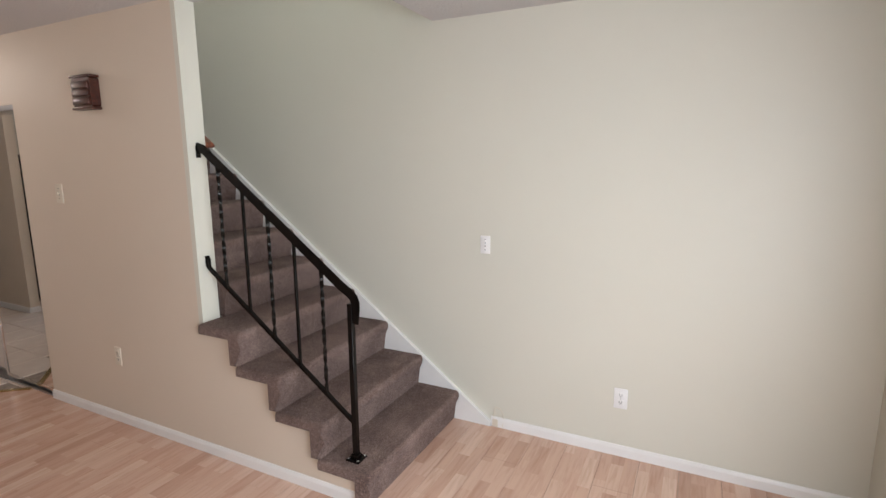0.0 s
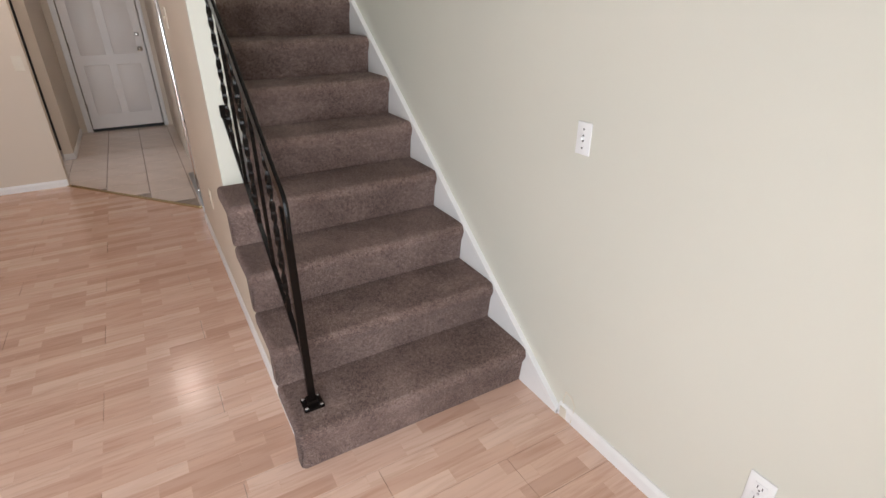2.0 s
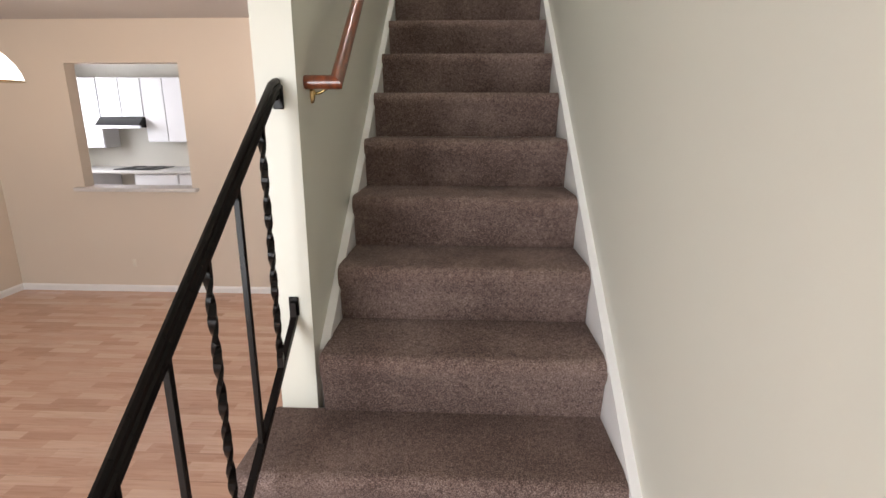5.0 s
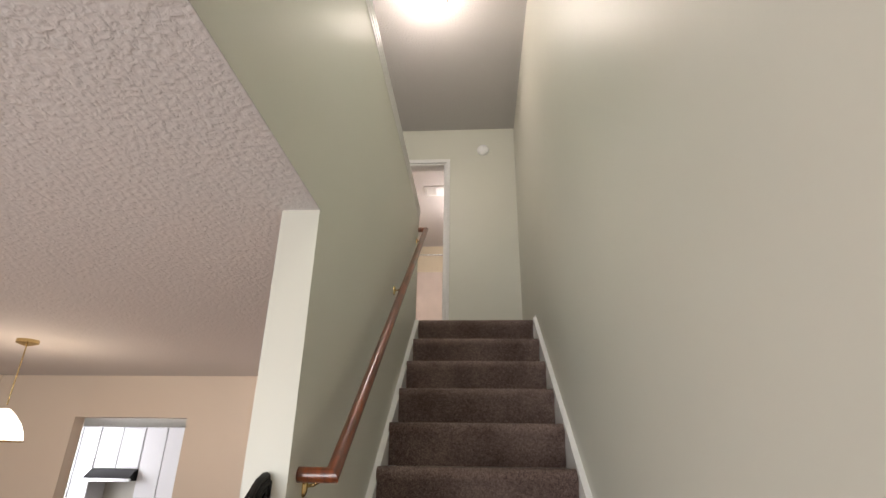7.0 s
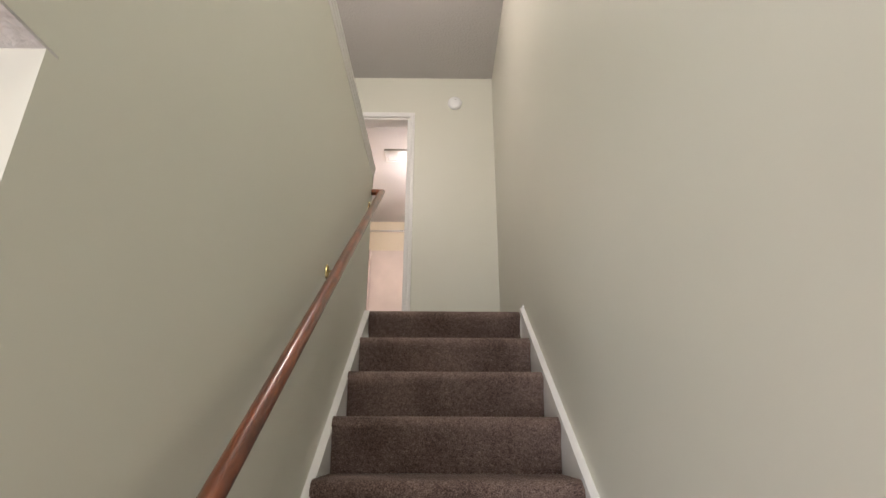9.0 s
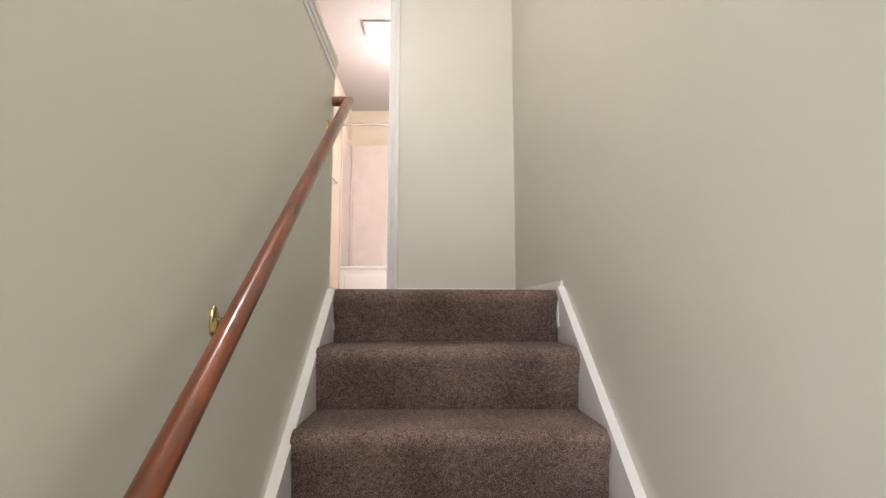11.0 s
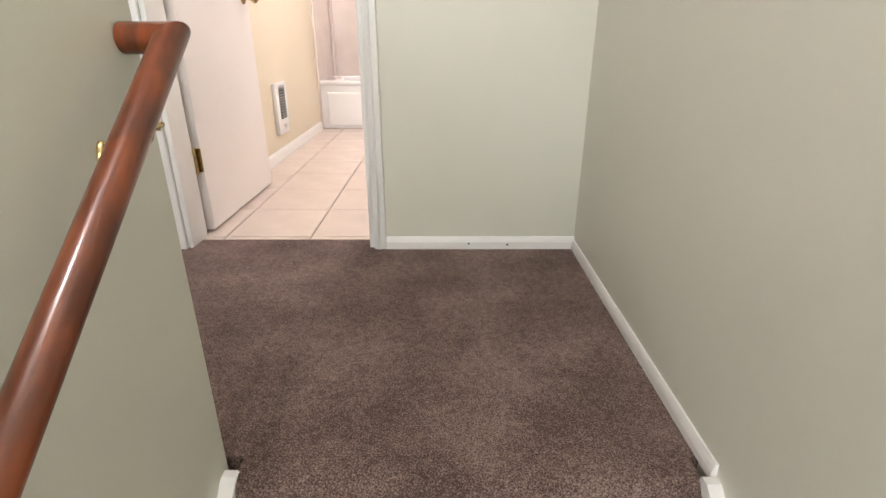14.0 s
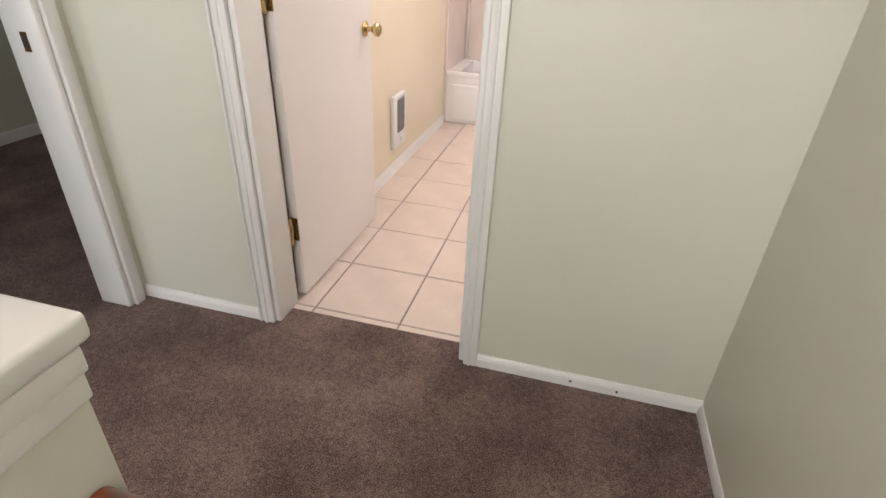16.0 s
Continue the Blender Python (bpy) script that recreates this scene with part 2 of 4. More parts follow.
def tube(bm, path, radius, sides=12, profile=None, up=(0, 0, 1), twist=0.0):
    """A tube along a path of points, or a bar when profile gives its section."""
    pts = [Vector(p) for p in path]
    prof = profile or [(radius * math.cos(2 * math.pi * i / sides), radius * math.sin(2 * math.pi * i / sides)) for i in range(sides)]
    rings = []
    for i, p in enumerate(pts):
        a = (pts[i] - pts[i - 1]).normalized() if i else (pts[1] - pts[0]).normalized()
        c = (pts[i + 1] - pts[i]).normalized() if i < len(pts) - 1 else a
        t = (a + c).normalized()
        side = t.cross(Vector(up))
        side = side.normalized() if side.length > 1e-3 else Vector((1, 0, 0))
        nrm = side.cross(t).normalized()
        k = 1 / max(0.35, a.dot(t))
        ang = twist * i
        rings.append([bm.verts.new(p + side * (u * math.cos(ang) - v * math.sin(ang)) + nrm * (u * math.sin(ang) + v * math.cos(ang)) * (k if profile or len(pts) > 2 else 1)) for u, v in prof])
    n = len(prof)
    for r0, r1 in zip(rings, rings[1:]):
        for j in range(n):
            bm.faces.new((r0[j], r0[(j + 1) % n], r1[(j + 1) % n], r1[j]))
    bm.faces.new(rings[0][::-1])
    bm.faces.new(rings[-1])


def lathe(bm, prof, centre, axis="z", sides=24):
    """A turned shape: prof of (radius, height) along the axis from the centre."""
    c = Vector(centre)
    rings = []
    for r, h in prof:
        ring = []
        for i in range(sides):
            a = 2 * math.pi * i / sides
            u, v = r * math.cos(a), r * math.sin(a)
            ring.append(bm.verts.new(c + Vector({"z": (u, v, h), "x": (h, u, v), "y": (u, h, v)}[axis])))
        rings.append(ring)
    for r0, r1 in zip(rings, rings[1:]):
        for j in range(sides):
            bm.faces.new((r0[j], r0[(j + 1) % sides], r1[(j + 1) % sides], r1[j]))
    bm.faces.new(rings[0][::-1])
    bm.faces.new(rings[-1])


def finish(name, bm, material, smooth=False):
    bmesh.ops.recalc_face_normals(bm, faces=bm.faces)
    me = bpy.data.meshes.new(name)
    bm.to_mesh(me)
    bm.free()
    me.materials.append(material)
    if smooth:
        me.polygons.foreach_set("use_smooth", [True] * len(me.polygons))
        me.set_sharp_from_angle(angle=radians(40))
    return me


def part(name, bm, material, parent=None, label="", smooth=True, kind=""):
    ob = new(name, finish(name, bm, material, smooth))
    ob.parent = parent
    return tagged(ob, label, kind=kind)


def thing(name, at, label, category, group=""):
    ob = new(name)
    ob.location = at
    ob.empty_display_size = 0.05
    return tagged(ob, label, category, group)


def structure(name, boxes, material, label=""):
    bm = bmesh.new()
    for b in boxes:
        box(bm, *b)
    ob = new(name, finish(name, bm, material))
    return tagged(ob, label, kind="structure")


# ---- large structure ----
W = 0.12
structure("wall_east", [(0, W, SOUTH - W, 8.02, -0.3, UPCEIL + 0.1)], WALL, "tall smooth cream painted stairwell wall")
structure("wall_south", [(WEST - W, -3.35, SOUTH - W, SOUTH, -0.3, CEIL), (-1.25, 0, SOUTH - W, SOUTH, -0.3, CEIL),
                         (-3.35, -1.25, SOUTH - W, SOUTH, 2.08, CEIL)], WALL, "cream painted wall with a wide glass door opening")
structure("wall_west", [(WEST - W, WEST, SOUTH, DIN, -0.3, CEIL)], TAN, "tan painted dining area wall")
PX0, PX1, PZ0, PZ1 = -3.85, -2.86, 0.985, 2.04
NE = -1.93
structure("wall_north_dining", [(WEST - W, PX0, DIN, DIN + W, -0.3, CEIL), (PX1, NE, DIN, DIN + W, -0.3, CEIL),
                                (PX0, PX1, DIN, DIN + W, -0.3, PZ0 - 0.03), (PX0, PX1, DIN, DIN + W, PZ1, CEIL)], TAN, "tan painted wall with a square kitchen pass-through")
HALL_Y = 6.40
STUB = 5.10
structure("wall_entry_side", [(-2.02, NE, STUB, HALL_Y, -0.3, CEIL)], TAN, "tan painted entry hall wall")
DX0, DX1, DZ = -1.80, -0.99, 2.03
structure("wall_entry_north", [(-2.02, DX0, HALL_Y, HALL_Y + W, -0.3, CEIL), (DX1, -0.2, HALL_Y, HALL_Y + W, -0.3, CEIL),
                               (DX0, DX1, HALL_Y, HALL_Y + W, DZ, CEIL)], TAN, "tan painted wall around the front door")
CY0, CY1, CZ = 2.62, 3.95, 1.97
# the wall beside the stairs: under the first treads, the full-height part, the closet header and the half wall upstairs
stair_wall = [(XF, XL, (k - 1) * G + 0.006, k * G + 0.006, -0.3, k * R - 0.055) for k in range(1, 5)]
stair_wall += [(XF, XL, 4 * G + 0.006, 1.06, -0.3, 0.705), (XF, XF + 0.04, 1.06, CY0, -0.3, CEIL), (XF, XL - 0.04, CY0, CY1, CZ, CEIL), (XF + 0.075, XL + 0.075, CY1 + 0.0, HALL_Y, -0.3, CEIL)]
structure("wall_stair_left", stair_wall, TAN, "tan painted wall under the open treads and beside the closet")
structure("wall_stair_post", [(XF, XL, 1.028, 1.06, 0.72, CEIL), (XF + 0.04, XL, 1.06, CY0, -0.3, CEIL), (XL - 0.04, XL, CY0, CY1, CZ, CEIL)], WALL, "cream wall whose end stands on the fourth tread")
structure("wall_half", [(XF, XL2, 0.137, 1.045, CEIL + 0.004, 3.474), (XF, XL2, 1.045, 3.325, CEIL, 3.474)], WALL, "cream painted half wall guarding the upper hall")
structure("wall_stair_closet_back", [(XL + 0.08, -0.02, 4.5, 4.6, -0.3, CEIL)], WALL, "plain wall at the back of the closet")
# out of view; both openings are assumed, cut for the two fill lamps
structure("wall_upper_south", [(-4.9, -1.87, 0.017, 0.137, CEIL + 0.005, UPCEIL), (-1.13, -0.82, 0.017, 0.137, CEIL + 0.005, UPCEIL), (-0.08, 0, 0.017, 0.137, CEIL + 0.005, UPCEIL), (-0.82, -0.08, 0.017, 0.137, CEIL + 0.005, 3.40), (-0.82, -0.08, 0.017, 0.137, 4.50, UPCEIL), (-1.87, -1.13, 0.017, 0.137, 4.50, UPCEIL), (-1.87, -1.13, 0.017, 0.137, CEIL + 0.005, TOP)], WALL, "plain cream wall upstairs, unseen, with two added openings for fill light")
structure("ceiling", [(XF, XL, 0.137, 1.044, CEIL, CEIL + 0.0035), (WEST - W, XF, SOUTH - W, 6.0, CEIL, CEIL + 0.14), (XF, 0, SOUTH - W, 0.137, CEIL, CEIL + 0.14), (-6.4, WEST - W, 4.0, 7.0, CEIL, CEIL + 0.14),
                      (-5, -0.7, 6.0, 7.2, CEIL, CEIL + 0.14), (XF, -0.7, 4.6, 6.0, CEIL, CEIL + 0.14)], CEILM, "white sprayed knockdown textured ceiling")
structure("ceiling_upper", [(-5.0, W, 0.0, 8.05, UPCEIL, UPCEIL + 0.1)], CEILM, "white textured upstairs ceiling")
BX0, BX1, BZ = -1.400, -0.718, 4.62
HX = -1.930
structure("wall_landing_north", [(BX1, 0, LAND, LAND + W, CEIL, UPCEIL), (HX - W, BX0, LAND, LAND + W, CEIL, UPCEIL), (BX0, BX1, LAND, LAND + W, BZ, UPCEIL)],
          WALL, "cream painted landing wall with the bathroom doorway")
structure("wall_bedroom", [(HX - W, HX, 0.137, 3.50, CEIL + 0.2, UPCEIL), (HX - W, HX, 4.275, LAND, CEIL + 0.2, UPCEIL), (HX - W, HX, 3.50, 4.275, BZ, UPCEIL)],
          WALL, "cream painted wall with the bedroom doorway")
structure("wall_bedroom_far", [(-4.04, -3.92, 0.137, 7.0, CEIL + 0.2, UPCEIL), (-3.92, HX - W, 6.6, 6.72, CEIL + 0.2, UPCEIL)], WALL, "cream bedroom walls")
structure("wall_bathroom", [(-1.605, -1.485, LAND + W, 7.56, CEIL + 0.1, UPCEIL), (-1.605, 0, 7.56, 7.68, CEIL + 0.1, UPCEIL)], mat("bath_wall_paint", (0.72, 0.64, 0.50), 0.45, spots=0.015, bump=0.1, bump_scale=130), "warm cream bathroom walls")
structure("wall_kitchen", [(-6.4, -2.02, 6.83, 6.95, -0.3, CEIL), (-6.4, -6.28, 4.0, 6.83, -0.3, CEIL), (-6.28, WEST - W, 4.20, 4.32, -0.3, CEIL)], mat("kitchen_wall_paint", (0.6, 0.57, 0.5), 0.5, spots=0.02), "pale kitchen walls")

# floors
cw = 0.042
structure("floor_slab", [(-6.4, W, SOUTH - W, 7.3, -0.3, -0.012)], GROUT, "rough slab under the floors")
structure("floor_upper", [(-4.9, XF, 0.137, LAND + 0.085, TOP - 0.1, TOP), (XF, -0.001, 3.3465, LAND + 0.085, TOP - 0.1, TOP), (-4.83, HX - W, LAND + 0.085, 6.6, TOP - 0.1, TOP)],
          CARPET, "brown cut pile carpet on the upper landing and bedroom")
structure("floor_bathroom_bed", [(-1.485, 0, LAND + 0.085, 7.56, TOP - 0.1, TOP - 0.003)], GROUT, "grey grout bed of the bathroom tiles")


def baseboard(name, runs, h=0.062, t=0.012, base=0.0):
    """Runs of (x0, y0, x1, y1, nx, ny): along a wall, with the side into the room."""
    bm = bmesh.new()
    for x0, y0, x1, y1, nx, ny in runs:
        if ny:
            prof = [(0, 0), (t * ny, 0), (t * ny, h - 0.018), (t * 0.75 * ny, h - 0.008), (t * 0.4 * ny, h), (0, h)]
            prism(bm, [(y0 + u, base + v) for u, v in prof], x0, x1, "x")
        else:
            prof = [(0, 0), (t * nx, 0), (t * nx, h - 0.018), (t * 0.75 * nx, h - 0.008), (t * 0.4 * nx, h), (0, h)]
            prism(bm, [(x0 + u, base + v) for u, v in prof], y0, y1, "y")
    ob = new(name, finish(name, bm, WHITE))
    return tagged(ob, "white painted moulded baseboard along the wall", kind="structure")


baseboard("baseboard", [(0, SOUTH, 0, -0.245, -1, 0)])
baseboard("baseboard", [(WEST, DIN, NE, DIN, 0, -1)])
baseboard("baseboard", [(WEST, SOUTH, WEST, DIN, 1, 0)])
baseboard("baseboard", [(XF, 0.03, XF, CY0, -1, 0)])
baseboard("baseboard", [(NE, STUB, NE, HALL_Y, 1, 0)])
baseboard("baseboard", [(-2.02, STUB, NE, STUB, 0, -1)])
baseboard("baseboard", [(BX1 + cw, LAND, 0, LAND, 0, -1)], h=0.045, base=TOP)
baseboard("baseboard", [(0, 3.292, 0, LAND, -1, 0)], h=0.034, t=0.010, base=TOP)
baseboard("baseboard", [(HX, LAND, BX0 - cw, LAND, 0, -1)], h=0.045, base=TOP)
baseboard("baseboard", [(-1.485, LAND + W, -1.485, 6.93, 1, 0)], h=0.07, base=TOP)
baseboard("baseboard", [(-3.92, 0.14, -3.92, 6.6, 1, 0)], h=0.07, base=TOP)


# ---- stairs ----
def staircase():
    t = thing("staircase", (-0.45, 0, 0), "brown carpeted straight flight of fourteen steps between cream walls", "staircase")
    t["kind"] = "structure"
    for k in range(1, 15):
        y, z = (k - 1) * G, k * R
        open_side = k <= 4
        x0 = -0.995 if open_side else XL + 0.024
        x1 = -0.0225
        bm = bmesh.new()
        depth = G + 0.012 if k < 14 else 0.030
        lip = y - 0.036
        prof = [(y + depth, z), (lip, z), (lip, z - 0.045), (y - 0.016, z - 0.085), (y - 0.002, z - R + 0.001), (y + 0.05, z - R + 0.001), (y + 0.05, z - 0.052), (y + depth, z - 0.052)]
        prism(bm, prof, x0, x1, "x")
        front = [e for e in bm.edges if all(v.co.y < lip + 0.001 for v in e.verts) and abs(e.verts[0].co.x - e.verts[1].co.x) > 0.1]
        soft = [e for e in front if e.verts[0].co.z > z - 0.01]
        side = [e for e in bm.edges if open_side and all(v.co.x < x0 + 0.001 and v.co.y < y + 0.01 or v.co.x < x0 + 0.001 and v.co.z > z - 0.001 for v in e.verts)]
        bmesh.ops.bevel(bm, geom=list(set(soft + side)), offset=0.030 if not side else 0.022, segments=6, profile=0.5, affect="EDGES")
        low_lip = [e for e in bm.edges if abs(e.calc_length() - (x1 - x0)) < 0.03 and abs(e.verts[0].co.z - z + 0.045) < 0.002 and e.verts[0].co.y < lip + 0.002]
        bmesh.ops.bevel(bm, geom=low_lip, offset=0.014, segments=3, profile=0.5, affect="EDGES")
        part("carpeted_step", bm, CARPET, t).location = (0.45, 0, 0)
    return t


staircase()


def skirt(name, x0, x1, a, b, y0, y1, label):
    """Sloping skirting board with a bead along its top edge; its top runs at z = a + b * y."""
    t = thing(name, ((x0 + x1) / 2, y0, 0), label, "skirting board")
    t["kind"] = "structure"
    off = Vector((-(x0 + x1) / 2, -y0, 0))
    bm = bmesh.new()
    zlo = lambda y: max(0.0, a + b * y - 0.36)
    ym = min(y1, (0.36 - a) / b) if y0 < 0 else y0
    low = [(y0, max(0.0, zlo(y0))), (ym, zlo(ym)), (y1, zlo(y1))] if ym > y0 else [(y0, zlo(y0)), (y1, zlo(y1))]
    prism(bm, low + [(y1, a + b * y1 - 0.060), (y1 - 0.006, a + b * y1 - 0.034), (y1 - 0.022, a + b * y1 - 0.024), (y0, max(a + b * y0 - 0.01, 0.004))], x0, x1, "x")
    part("board", bm, WHITE, t).location = off
    bm = bmesh.new()
    d = 0.004 if x0 < -0.5 else -0.004
    prism(bm, [(y0, a + b * y0 - 0.022), (y1 - 0.03, a + b * (y1 - 0.03) - 0.022), (y1 - 0.016, a + b * y1 - 0.046), (y1 - 0.016, a + b * y1 - 0.16), (y1 + 0.002, a + b * y1 - 0.16), (y1 + 0.002, a + b * y1 - 0.036), (y1 - 0.006, a + b * y1 - 0.014), (y1 - 0.024, a + b * y1 - 0.012), (y0, a + b * y0)], x0 + (d if d < 0 else 0), x1 + (d if d > 0 else 0), "x")
    part("bead", bm, WHITE, t).location = off


skirt("skirting_board_right", -0.021, 0, 0.21, 0.750, -0.245, 3.297, "white sloping skirting board along the cream stair wall")
skirt("skirting_board_left", XL, XL + 0.023, 0.094, 0.777, 1.075, 3.320, "white sloping skirting board under the wooden handrail")


def iron_railing():
    X = -0.906
    t = thing("iron_railing", (X, 0.10, R), "black wrought iron stair railing with twisted and plain balusters", "railing")
    off = Vector((-X, -0.10, -R))

    def add(name, bm, label=""):
        o = part(name, bm, IRON, t, label)
        o.location = off
        return o
    sq = lambda s: [(-s, -s), (s, -s), (s, s), (-s, s)]
    top = lambda y: 1.003 + 0.748 * (y - 0.10)
    low = lambda y: 0.375 + 0.735 * (y - 0.10)
    bm = bmesh.new()
    rounded(bm, X - 0.013, X + 0.013, 0.087, 0.113, R + 0.004, 0.965, 0.002, 1)
    add("newel", bm)
    bm = bmesh.new()
    rounded(bm, X - 0.037, X + 0.037, 0.063, 0.137, R, R + 0.010, 0.003, 2)
    rounded(bm, X - 0.02, X + 0.02, 0.08, 0.12, R + 0.008, R + 0.03, 0.004, 2)
    plate = add("base_plate", bm)
    for dx in (-0.027, 0.027):
        for dy in (-0.027, 0.027):
            bm = bmesh.new()
            lathe(bm, [(0.007, 0), (0.007, 0.004), (0.004, 0.007)], (X + dx, 0.10 + dy, R + 0.009), "z", 8)
            part("bolt", bm, CHROME, plate, "small steel bolt")
    # moulded top rail: ribbed section, bent down over the newel
    prof = [(-0.021, -0.007), (0.021, -0.007), (0.023, 0.0), (0.019, 0.006), (0.012, 0.0075), (0.008, 0.006), (0.004, 0.010), (-0.004, 0.010), (-0.008, 0.006), (-0.012, 0.0075), (-0.019, 0.006), (-0.023, 0.0)]
    path = [(X, 0.082, 0.873), (X, 0.073, 0.938), (X, 0.072, 0.970), (X, 0.081, 0.993), (X, 0.103, 1.014)]
    path += [(X, y, top(y) + 0.002) for y in (0.15, 0.4, 0.7, 0.99)] + [(X, 1.016, top(1.0) + 0.006), (X, 1.027, top(1.0) - 0.02)]
    bm = bmesh.new()
    tube(bm, path, 0, profile=prof, up=(1, 0, 0))
    add("top_rail", bm, "ribbed black iron handrail with a rounded drop end")
    bm = bmesh.new()
    tube(bm, [(X, 0.10, low(0.10)), (X, 1.0, low(1.0)), (X, 1.019, low(1.02) + 0.004), (X, 1.019, low(1.02) + 0.05)], 0, profile=sq(0.0085), up=(1, 0, 0))
    add("bottom_rail", bm)
    for i in range(5):
        y = 0.262 + i * 0.158
        bm = bmesh.new()
        if i % 2 == 0:
            n = 46
            z0, z1 = low(y), top(y) - 0.004
            pts = [(X, y, z0 + (z1 - z0) * j / n) for j in range(n + 1)]
            s = 0.0065
            rings = []
            for j, p in enumerate(pts):
                u = j / n
                a = 0 if u < 0.06 else min(1.0, (u - 0.06) / 0.88) * math.pi * 6.0
                rings.append([bm.verts.new((p[0] + s * 1.3 * (cx * math.cos(a) - cy * math.sin(a)), p[1] + s * 1.3 * (cx * math.sin(a) + cy * math.cos(a)), p[2])) for cx, cy in ((-1, -0.62), (1, -0.62), (1, 0.62), (-1, 0.62))])
            for r0, r1 in zip(rings, rings[1:]):
                for j in range(4):
                    bm.faces.new((r0[j], r0[(j + 1) % 4], r1[(j + 1) % 4], r1[j]))
            bm.faces.new(rings[0][::-1])
            bm.faces.new(rings[-1])
            add("twisted_baluster", bm, "black twisted iron baluster")
        else:
            rounded(bm, X - 0.0065, X + 0.0065, y - 0.0065, y + 0.0065, low(y), top(y) - 0.004, 0.001, 1)
            add("baluster", bm)
    for z, h in ((top(1.0) - 0.02, 0.03), (low(1.02) + 0.035, 0.028)):
        bm = bmesh.new()
        rounded(bm, X - 0.014, X + 0.014, 1.022, 1.028, z - h, z + h, 0.002, 1)
        add("wall_plate", bm)


iron_railing()


def bracket(y, z, parent, off):
    """Brass bracket: an oval domed rose on the wall, a curved arm, and a small saddle under the rail."""
    w, xr, zr = XL, -0.793, z - 0.066
    bm = bmesh.new()
    rings = []
    for s_, h in ((1.0, 0.0), (1.0, 0.003), (0.86, 0.007), (0.55, 0.010), (0.2, 0.011)):
        rings.append([bm.verts.new((w + h, y + 0.0125 * s_ * math.cos(a), zr + 0.027 * s_ * math.sin(a))) for a in (2 * math.pi * i / 20 for i in range(20))])
    for r0, r1 in zip(rings, rings[1:]):
        for j in range(20):
            bm.faces.new((r0[j], r0[(j + 1) % 20], r1[(j + 1) % 20], r1[j]))
    bm.faces.new(rings[0][::-1])
    bm.faces.new(rings[-1])
    o = part("bracket", bm, BRASS, parent, "polished brass handrail bracket with an oval rose")
    o.location = off
    bm = bmesh.new()
    tube(bm, [(w + 0.008, y, zr), (w + 0.025, y, zr + 0.002), (w + 0.045, y, zr + 0.014), (xr - 0.006, y, z - 0.036), (xr, y, z - 0.022)], 0.0045, 10, up=(0, 1, 0))
    part("arm", bm, BRASS, o)
    bm = bmesh.new()
    rounded(bm, xr - 0.008, xr + 0.009, y - 0.012, y + 0.012, z - 0.026, z - 0.0195, 0.002, 1)
    part("saddle", bm, BRASS, o)
    for dy in (-0.007, 0.007):
        bm = bmesh.new()
        lathe(bm, [(0.0035, -0.003), (0.0045, 0.0), (0.002, 0.001)], (xr + 0.001, y + dy, z - 0.026), "z", 8)
        part("screw", bm, BRASS, o)


def mitred(bm, p, q, r, n0, n1, sides=24):
    """A round bar from p to q, cut at its ends by planes with the normals n0 and n1."""
    p, q = Vector(p), Vector(q)
    a = (q - p).normalized()
    u = a.cross(Vector((0.3, 0.1, 1))).normalized()
    v = a.cross(u)
    rings = []
    for c, n in ((p, n0), (p.lerp(q, 0.33), a), (p.lerp(q, 0.66), a), (q, n1)):
        n = Vector(n)
        ring = []
        for i in range(sides):
            w = u * (r * math.cos(2 * math.pi * i / sides)) + v * (r * math.sin(2 * math.pi * i / sides))
            ring.append(bm.verts.new(c + w - a * (w.dot(n) / a.dot(n))))
        rings.append(ring)
    for r0, r1 in zip(rings, rings[1:]):
        for j in range(sides):
            bm.faces.new((r0[j], r0[(j + 1) % sides], r1[(j + 1) % sides], r1[j]))
    bm.faces.new(rings[0][::-1])
    bm.faces.new(rings[-1])


def handrail():
    X, rad = -0.785, 0.0185
    y0, z0, y1, z1 = 1.099, 1.697, 3.295, 3.368
    t = thing("wooden_handrail", (X, y0, z0), "round reddish-brown stained wooden handrail returned into the wall", "handrail")
    off = Vector((-X, -y0, -z0))
    XA, XB = -0.772, -0.798
    a = Vector((XB - XA, y1 - y0, z1 - z0)).normalized()
    x = Vector((1, 0, 0))
    bm = bmesh.new()
    mitred(bm, (XA, y0, z0), (XB, y1, z1), rad, a + x, a - x)
    part("rail", bm, RAILW, t).location = off
    bm = bmesh.new()
    mitred(bm, (XL + 0.001, y0, z0), (XA, y0, z0), rad, x, a + x)
    part("return_end", bm, RAILW, t, "mitred wooden end piece against the wall").location = off
    bm = bmesh.new()
    mitred(bm, (XL2 + 0.001, y1, z1), (XB, y1, z1), rad, x, x - a)
    part("return_end", bm, RAILW, t, "mitred wooden end piece against the wall").location = off
    for y in (1.15, 2.330, 3.206):
        bracket(y, z0 + (z1 - z0) * (y - y0) / (y1 - y0), t, off)


handrail()


def half_wall_cap():
    t = thing("half_wall_cap", (-0.911, 3.34, 3.474), "white painted moulded wooden cap on the half wall", "wall cap")
    t["kind"] = "structure"
    off = Vector((0.911, -3.34, -3.474))
    bm = bmesh.new()
    rounded(bm, XF - 0.016, XL2 + 0.010, 0.14, 3.343, 3.528, 3.556, 0.007, 3)
    part("top_board", bm, WHITE, t).location = off
    for z0, z1, o in ((3.502, 3.528, 0.006), (3.474, 3.502, 0.003)):
        bm = bmesh.new()
        rounded(bm, XF - o - 0.004, XL2 + o, 0.14, 3.326 + o, z0, z1, 0.0028, 2)
        part("moulding", bm, WHITE, t).location = off


